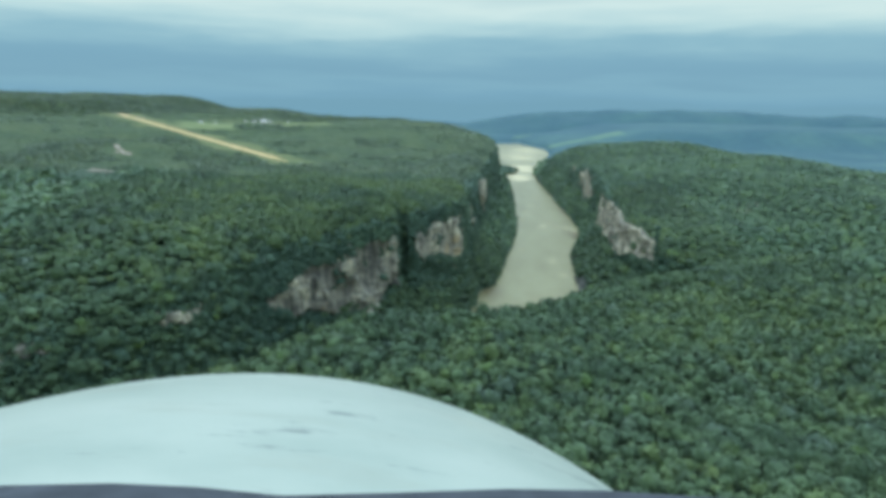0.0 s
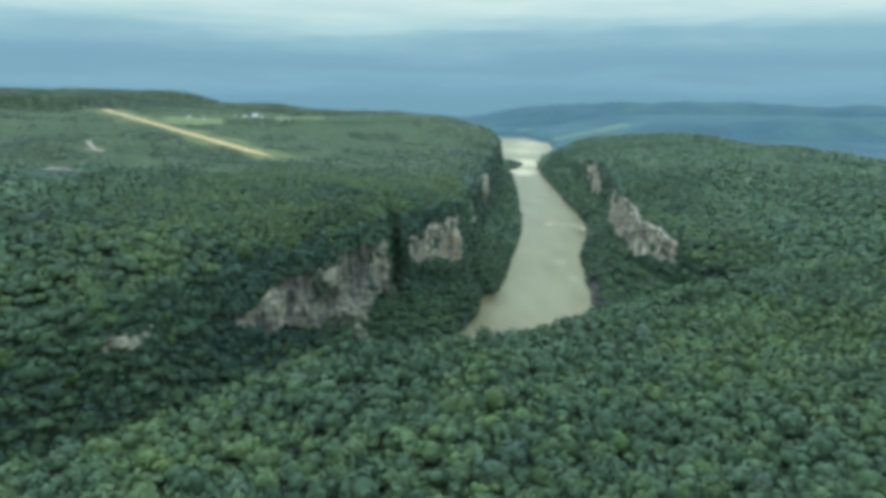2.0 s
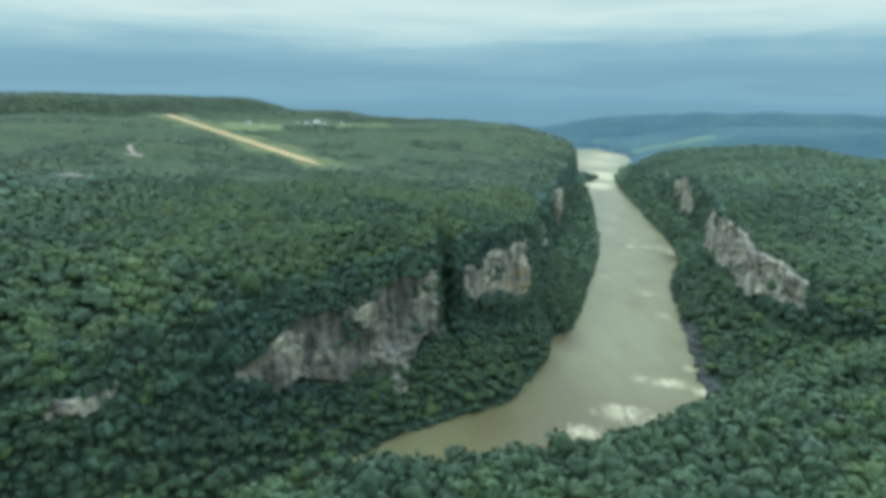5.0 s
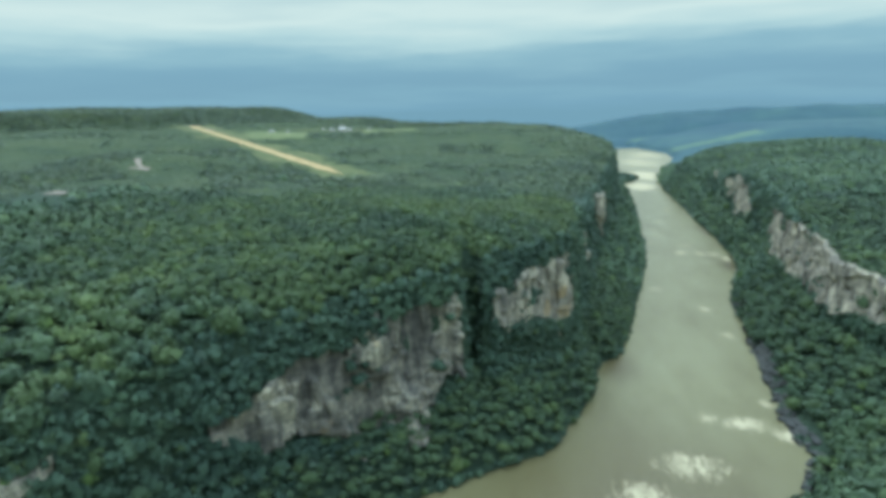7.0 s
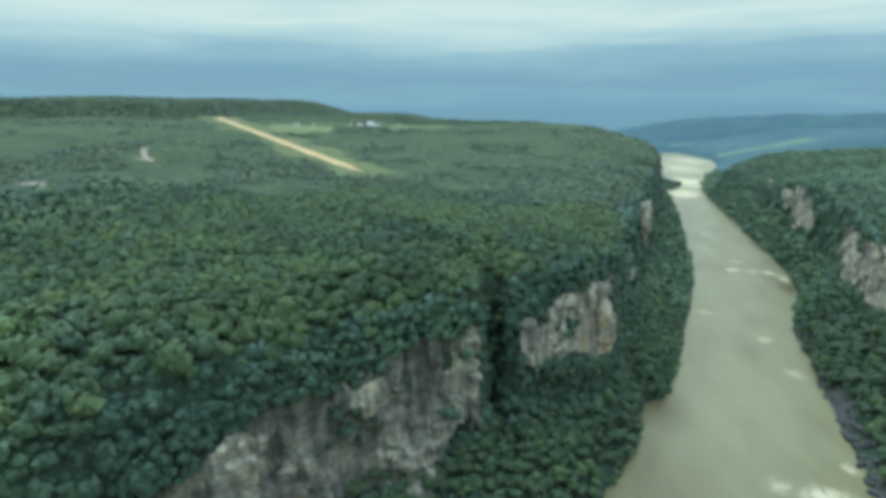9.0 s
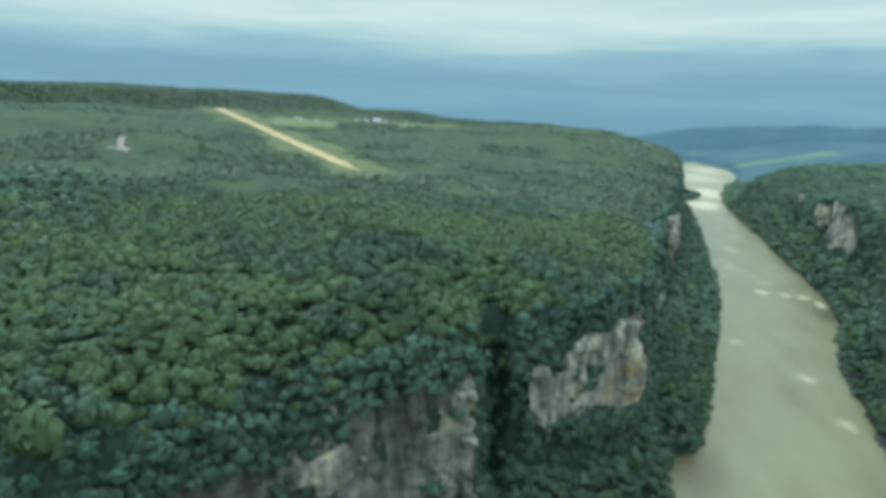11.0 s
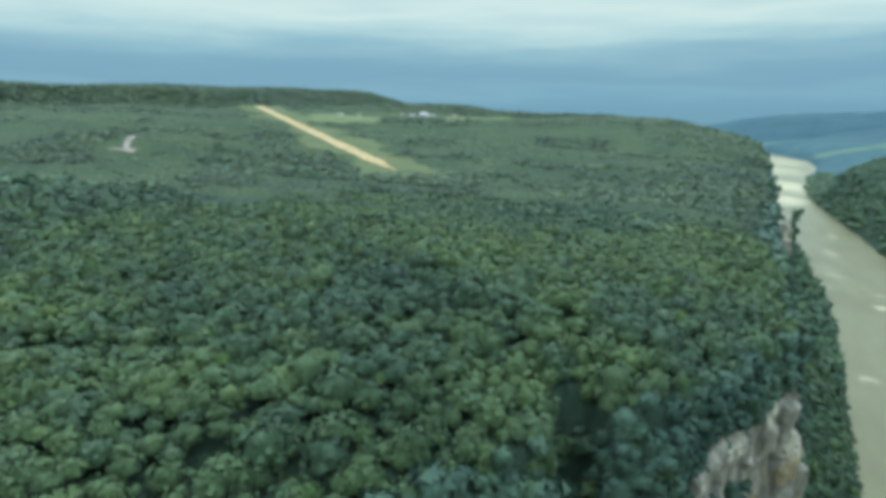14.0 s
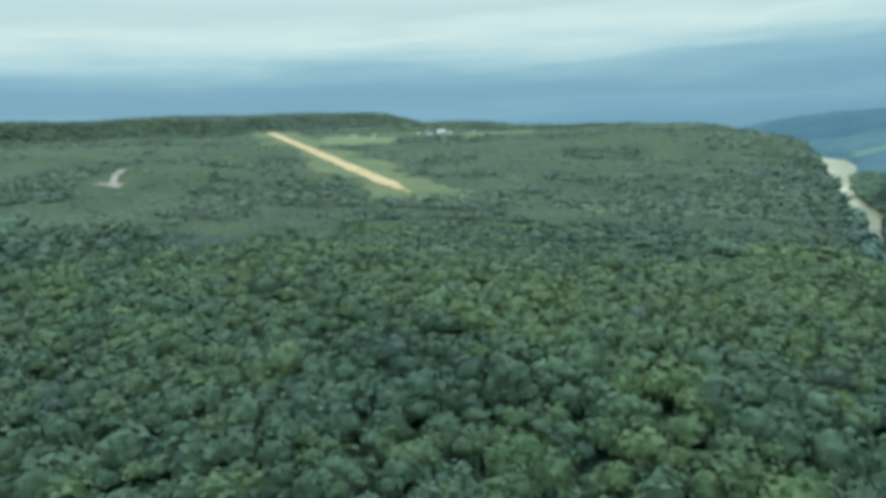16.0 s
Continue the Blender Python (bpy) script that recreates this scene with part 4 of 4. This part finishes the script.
# ---- rock walls ----
def box_mesh(name, mat):
    """A weathered block: a box with rounded, knocked corners, one unit in each direction."""
    k = np.array([-1, -0.35, 0.4, 1.0])
    v, f, n = [], [], 0
    for axis in range(3):
        for side in (-1, 1):
            a, b = np.meshgrid(k, k)
            q = np.zeros((16, 3))
            q[:, axis], q[:, (axis + 1) % 3], q[:, (axis + 2) % 3] = side, a.ravel(), b.ravel()
            fc = sheet_faces(4, 4)
            v.append(q)
            f.append((fc if side > 0 else fc[:, ::-1]) + n)
            n += 16
    v, f = np.concatenate(v), np.concatenate(f)
    keys = np.unique(v.round(3), axis=0, return_inverse=True)
    v, f = keys[0], keys[1].ravel()[f]
    v = v / np.maximum(1, (np.abs(v) ** 5).sum(1, keepdims=True) ** 0.2) + rng.uniform(-0.11, 0.11, v.shape)
    ob = mesh_object(name, v * 0.5, f, mat)
    me = ob.data
    bpy.data.objects.remove(ob)
    return me


BLOCKS = [box_mesh("rock_block", ROCK) for _ in range(10)]
PALE_BLOCKS = [box_mesh("rock_block", PALE_ROCK) for _ in range(10)]
BOULDERS = [box_mesh("boulder", WET_ROCK) for _ in range(10)]


def cliff(which, label, side, width=7.0, tall=9.0, ragged=8.0):
    """A bare rock wall along a line: a broken face, and the blocks that stand out of it."""
    line, foot, top = CLIFFS[which]
    p, way, out = outward(line, 1.3, side)
    n, m = len(p), 40
    long = n * 1.3
    s = np.linspace(0, 1, n)
    tops = np.interp(s, np.linspace(0, 1, len(top)), top) + ragged * 0.35 * rolling(s * long * 12, s * 0 + 7) + rng.uniform(-0.8, 0.8, n)
    feet = np.interp(s, np.linspace(0, 1, len(foot)), foot) + ragged * 0.8 * rolling(s * long * 13, s * 0 + 31) - 2
    u = np.linspace(0, 1, m)
    z = feet[:, None] + (tops - feet)[:, None] * u[None]
    off = np.stack([face_offset(p, out, z[:, k]) for k in range(m)], 1)
    # the face is smoothed over the ground behind it, then broken into ribs, clefts and ledges
    for _ in range(3):
        off[:, 1:-1] = np.maximum(off[:, 1:-1], (off[:, :-2] + off[:, 2:]) / 2)
        off[1:-1] = np.maximum(off[1:-1], (off[:-2] + off[2:]) / 2)
    base = off.copy()
    a = s[:, None] * long + 0 * z
    dip = z + 0.22 * a
    # upright flutes, dipping beds with hollows under them, and narrow clefts
    flutes = rolling((a + (0.04 if which in PALE else 0.14) * z) * 15 + which * 400, z * 2.5)
    beds = rolling(a * 5 + 70, dip * 9)
    hollows = np.clip(rolling(a * 8 + which * 150, dip * 10 + 40) - 0.15, 0, 0.6)
    cracks = np.minimum(np.abs(rolling((a - 0.1 * z) * 11 + which * 90, z * 3 + 90)) * 3.5, 1)
    # upright joints and bedding planes part the rock into blocks, each set back by its own amount
    column = np.floor((a + 2.5 * rolling(a * 6, z * 3)) / 4.6).astype(int)
    shelf = np.floor((dip + 5 * np.sin(column * 2.4)) / (13 if which in PALE else 9)).astype(int)
    blocky = rng.uniform(-1, 1, (64, 64))[column % 64, shelf % 64]
    calm = 0.5 if which in PALE + (2, 3) else 0.75 if which == 1 else 1.0
    off = off + 4.2 + calm * (2.5 * flutes + 2.2 * blocky + 1.4 * beds + 3.0 * (cracks - 1) - 8 * hollows) + rng.uniform(-0.3, 0.3, (n, m))
    off = np.maximum(off, base + 1.0 + 0.8 * flutes)
    off[:, -3:] -= (0.3, 1.0, 2.6)
    x, y = p[:, :1] + out[:, :1] * off, p[:, 1:] + out[:, 1:] * off
    wall = mesh_object("cliff", np.stack([x.ravel(), y.ravel(), z.ravel()], 1), sheet_faces(m, n), PALE_ROCK if which in PALE + (1, 2, 3) else ROCK)
    tagged(wall, label, "cliff", "canyon cliffs")
    d = 0.0
    while d < long:
        w = width * rng.uniform(0.4, 1.6)
        k = min(n - 1, int((d + w / 2) / long * n))
        h = feet[k]
        turn = math.degrees(math.atan2(way[k, 1], way[k, 0]))
        while h < tops[k] - 6 and 0.06 < k / n < 0.94:
            t = min(tall * rng.uniform(0.35, 2.0), tops[k] - h - 2)
            if rng.uniform() < (0.1 if which in PALE else 0.22):
                b = new("rock_block", (PALE_BLOCKS if which in PALE + (1, 2, 3) else BLOCKS)[int(rng.integers(10))])
                o = off[k, min(m - 2, int((h + t / 2 - feet[k]) / (tops[k] - feet[k]) * m))] - rng.uniform(0.6, 2.4)
                b.matrix_basis = pose(p[k, 0] + out[k, 0] * o, p[k, 1] + out[k, 1] * o, h + t / 2, rng.uniform(-12, 12), rng.uniform(-16, 8), turn + rng.uniform(-22, 22)) @ Matrix.Diagonal((w * rng.uniform(0.8, 1.3), rng.uniform(3.5, 6), t * rng.uniform(0.9, 1.25), 1))
                b.parent = wall
            h += t
        d += w * 0.9
    return wall


cliff(0, "tall weathered grey and tan sandstone cliff with dark clefts and ledges", 1, 8, 9)
cliff(1, "pale sandstone cliff with an ochre streaked face under the forest rim", 1, 6.5, 8)
cliff(2, "small grey rock wall among trees on the canyon rim", 1, 6, 8, 5)
cliff(3, "grey sandstone wall high on the canyon rim", 1, 8, 10, 6)
cliff(4, "pale grey fluted sandstone cliff above steep forest", -1, 7, 8, 3.5)
cliff(5, "pale grey fluted sandstone cliff above steep forest", -1, 8, 9, 3.5)
cliff(6, "pale grey three-cornered rock face on the far canyon wall", -1, 9, 11, 4)
cliff(9, "narrow pale rock streak on the far canyon wall", -1, 7, 10, 4)
cliff(10, "small pale rock patch high on the far canyon wall", -1, 7, 10, 2)
cliff(7, "low tan rock outcrop in the forested wall", 1, 6, 6, 4)
cliff(8, "tan rock ledges in the forested wall", 1, 7, 6, 5)

# a low shelf of bare rock along the waterline, and boulders on it
p, way, out = outward(RIGHT_BANK[8:12], 2.0, -1)
u = np.linspace(0, 1, 9)
wide = 7.0 + 3 * rolling(p[:, 0] * 7, p[:, 1] * 7)
x, y = p[:, :1] - out[:, :1] * (wide[:, None] * u - 1.5), p[:, 1:] - out[:, 1:] * (wide[:, None] * u - 1.5)
z = np.maximum(surface(x.ravel(), y.ravel()).reshape(x.shape), -0.4) + 0.9 * np.sin(np.pi * u) + 0.9 * np.round(rolling(x * 12, y * 12) * 2) * 0.5 + rng.uniform(-0.25, 0.25, x.shape)
z[:, 0] = -0.8
tagged(mesh_object("bank_shelf", np.stack([x.ravel(), y.ravel(), z.ravel()], 1), sheet_faces(9, len(p)), WET_ROCK), "dark grey rock shelf along the river's edge", "rock shelf", kind="structure")
for n in range(150):
    s = rng.uniform(0, 1)
    p = along(np.array(RIGHT_BANK[8:13], float), 200)[int(s * 199)] + np.array((rng.uniform(-1.5, 8.5), rng.uniform(-3, 3)))
    b = new("boulder", BOULDERS[n % 10])
    w = rng.uniform(2.0, 6.0)
    b.matrix_basis = pose(p[0], p[1], max(0.7, surface(p[:1], p[1:])[0] + 0.5), rng.uniform(-15, 15), rng.uniform(-15, 15), rng.uniform(0, 180)) @ Matrix.Diagonal((w, w * rng.uniform(0.6, 1.3), w * rng.uniform(0.4, 0.7), 1))
    tagged(b, "dark grey boulder at the edge of the muddy river", "boulder", "bank boulders")


# ---- buildings by the airstrip ----
def slab(x0, x1, y0, y1, z0, z1):
    v = np.array([(x, y, z) for z in (z0, z1) for y in (y0, y1) for x in (x0, x1)], float)
    return v, np.array([(0, 2, 3, 1), (4, 5, 7, 6), (0, 1, 5, 4), (2, 6, 7, 3), (0, 4, 6, 2), (1, 3, 7, 5)])


def gable(w, d, h, rise, over=0.6, thick=0.25):
    """A pitched roof along x with eaves."""
    a, b = w / 2 + over, d / 2 + over
    drop = rise * over / (d / 2)
    v = []
    for t in (0.0, thick):
        for x in (-a, a):
            v += [(x, -b, h - drop + t), (x, 0, h + rise + t), (x, b, h - drop + t)]
    return np.array(v), np.array([(0, 1, 4, 3), (1, 2, 5, 4), (6, 9, 10, 7), (7, 10, 11, 8), (0, 6, 7, 1), (1, 7, 8, 2), (3, 4, 10, 9), (4, 5, 11, 10), (0, 3, 9, 6), (2, 8, 11, 5)])


def building(x, y, turn, w, d, h, rise, label, bays):
    top = new("building")
    z = float(height(np.array([x]), np.array([y]))[0])
    top.matrix_basis = pose(x, y, z, 0, 0, turn)
    tagged(top, label, "building", "airstrip buildings")
    walls = part("wall", *slab(-w / 2, w / 2, -d / 2, d / 2, -1.5, h), WHITE, top)
    for s in (-1, 1):
        a = w / 2 - 0.02
        part("gable_end", np.array([(s * a, -d / 2, h), (s * a, d / 2, h), (s * a, 0, h + rise)]), np.array([(0, 1, 2)]), WHITE, top)
    part("roof", *gable(w, d, h, rise), ROOF, top, "pale metal roof")
    for k in range(bays):
        cx = -w / 2 + w * (k + 0.5) / bays
        if k == bays // 2:
            part("door", *slab(cx - 0.6, cx + 0.6, -d / 2 - 0.06, -d / 2 + 0.02, 0, 2.1), DARK, top)
        else:
            part("window", *slab(cx - 0.8, cx + 0.8, -d / 2 - 0.06, -d / 2 + 0.02, 1.0, 2.2), DARK, top)
    return top


building(-482, 1800, 12, 15, 10, 5.0, 4.6, "white two-storey building with a steep pale roof by the field", 6)
building(-464, 1797, 12, 10, 7, 3.2, 1.8, "long low white building with a metal roof by the field", 5)
building(-506, 1797, 8, 12, 7, 2.9, 1.6, "long low white building with a metal roof beside the tall one", 5)
building(-532, 1806, 14, 6, 5, 2.5, 1.2, "small white hut with a metal roof", 3)
building(-603, 1668, -8, 10, 6, 2.7, 1.4, "low white shed with a metal roof near the airstrip", 4)
building(-578, 1700, 20, 5, 4, 2.4, 1.0, "small pale hut at the edge of the field", 2)
building(-420, 1812, 5, 5, 4, 2.4, 1.0, "small white hut under trees by the field", 2)

# ---- the aircraft's nose, placed and shaped to fit the camera's first view ----
PAINT, nt, nb = material("scuffed_white_aircraft_paint", 0.35)
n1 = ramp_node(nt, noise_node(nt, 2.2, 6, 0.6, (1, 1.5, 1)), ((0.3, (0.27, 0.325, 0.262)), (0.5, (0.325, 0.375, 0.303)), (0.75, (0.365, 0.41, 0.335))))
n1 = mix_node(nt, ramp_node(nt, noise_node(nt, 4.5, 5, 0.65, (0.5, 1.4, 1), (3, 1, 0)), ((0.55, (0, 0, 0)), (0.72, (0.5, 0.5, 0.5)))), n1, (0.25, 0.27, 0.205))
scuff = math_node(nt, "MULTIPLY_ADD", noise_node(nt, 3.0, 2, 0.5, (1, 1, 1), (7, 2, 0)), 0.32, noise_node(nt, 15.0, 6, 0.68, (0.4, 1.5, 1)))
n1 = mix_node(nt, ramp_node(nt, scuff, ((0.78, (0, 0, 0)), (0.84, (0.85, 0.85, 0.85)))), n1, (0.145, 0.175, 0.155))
nt.links.new(n1, nb.inputs["Base Color"])
PANEL, qt, qb = material("dark_grey_glareshield", 0.8)
qt.links.new(ramp_node(qt, noise_node(qt, 30, 4), ((0.3, (0.028, 0.034, 0.038)), (0.7, (0.055, 0.064, 0.07)))), qb.inputs["Base Color"])
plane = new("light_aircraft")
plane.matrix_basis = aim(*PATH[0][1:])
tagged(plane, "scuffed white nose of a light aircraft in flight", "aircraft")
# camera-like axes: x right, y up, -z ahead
# half ellipsoid sized and turned to match the cowling's outline from the camera
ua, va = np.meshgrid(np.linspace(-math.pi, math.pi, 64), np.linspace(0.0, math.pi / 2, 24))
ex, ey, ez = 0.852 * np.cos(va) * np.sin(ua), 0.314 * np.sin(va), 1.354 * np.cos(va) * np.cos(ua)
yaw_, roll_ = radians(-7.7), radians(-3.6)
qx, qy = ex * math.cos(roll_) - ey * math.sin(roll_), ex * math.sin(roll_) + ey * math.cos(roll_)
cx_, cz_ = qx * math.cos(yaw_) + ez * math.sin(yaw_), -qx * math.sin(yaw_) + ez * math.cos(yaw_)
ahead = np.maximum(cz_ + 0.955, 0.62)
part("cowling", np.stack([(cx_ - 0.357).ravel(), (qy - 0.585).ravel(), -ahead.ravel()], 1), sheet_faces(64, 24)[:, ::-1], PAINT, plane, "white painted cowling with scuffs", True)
# upper edge laid out from picture positions, 0.55 m ahead of the camera
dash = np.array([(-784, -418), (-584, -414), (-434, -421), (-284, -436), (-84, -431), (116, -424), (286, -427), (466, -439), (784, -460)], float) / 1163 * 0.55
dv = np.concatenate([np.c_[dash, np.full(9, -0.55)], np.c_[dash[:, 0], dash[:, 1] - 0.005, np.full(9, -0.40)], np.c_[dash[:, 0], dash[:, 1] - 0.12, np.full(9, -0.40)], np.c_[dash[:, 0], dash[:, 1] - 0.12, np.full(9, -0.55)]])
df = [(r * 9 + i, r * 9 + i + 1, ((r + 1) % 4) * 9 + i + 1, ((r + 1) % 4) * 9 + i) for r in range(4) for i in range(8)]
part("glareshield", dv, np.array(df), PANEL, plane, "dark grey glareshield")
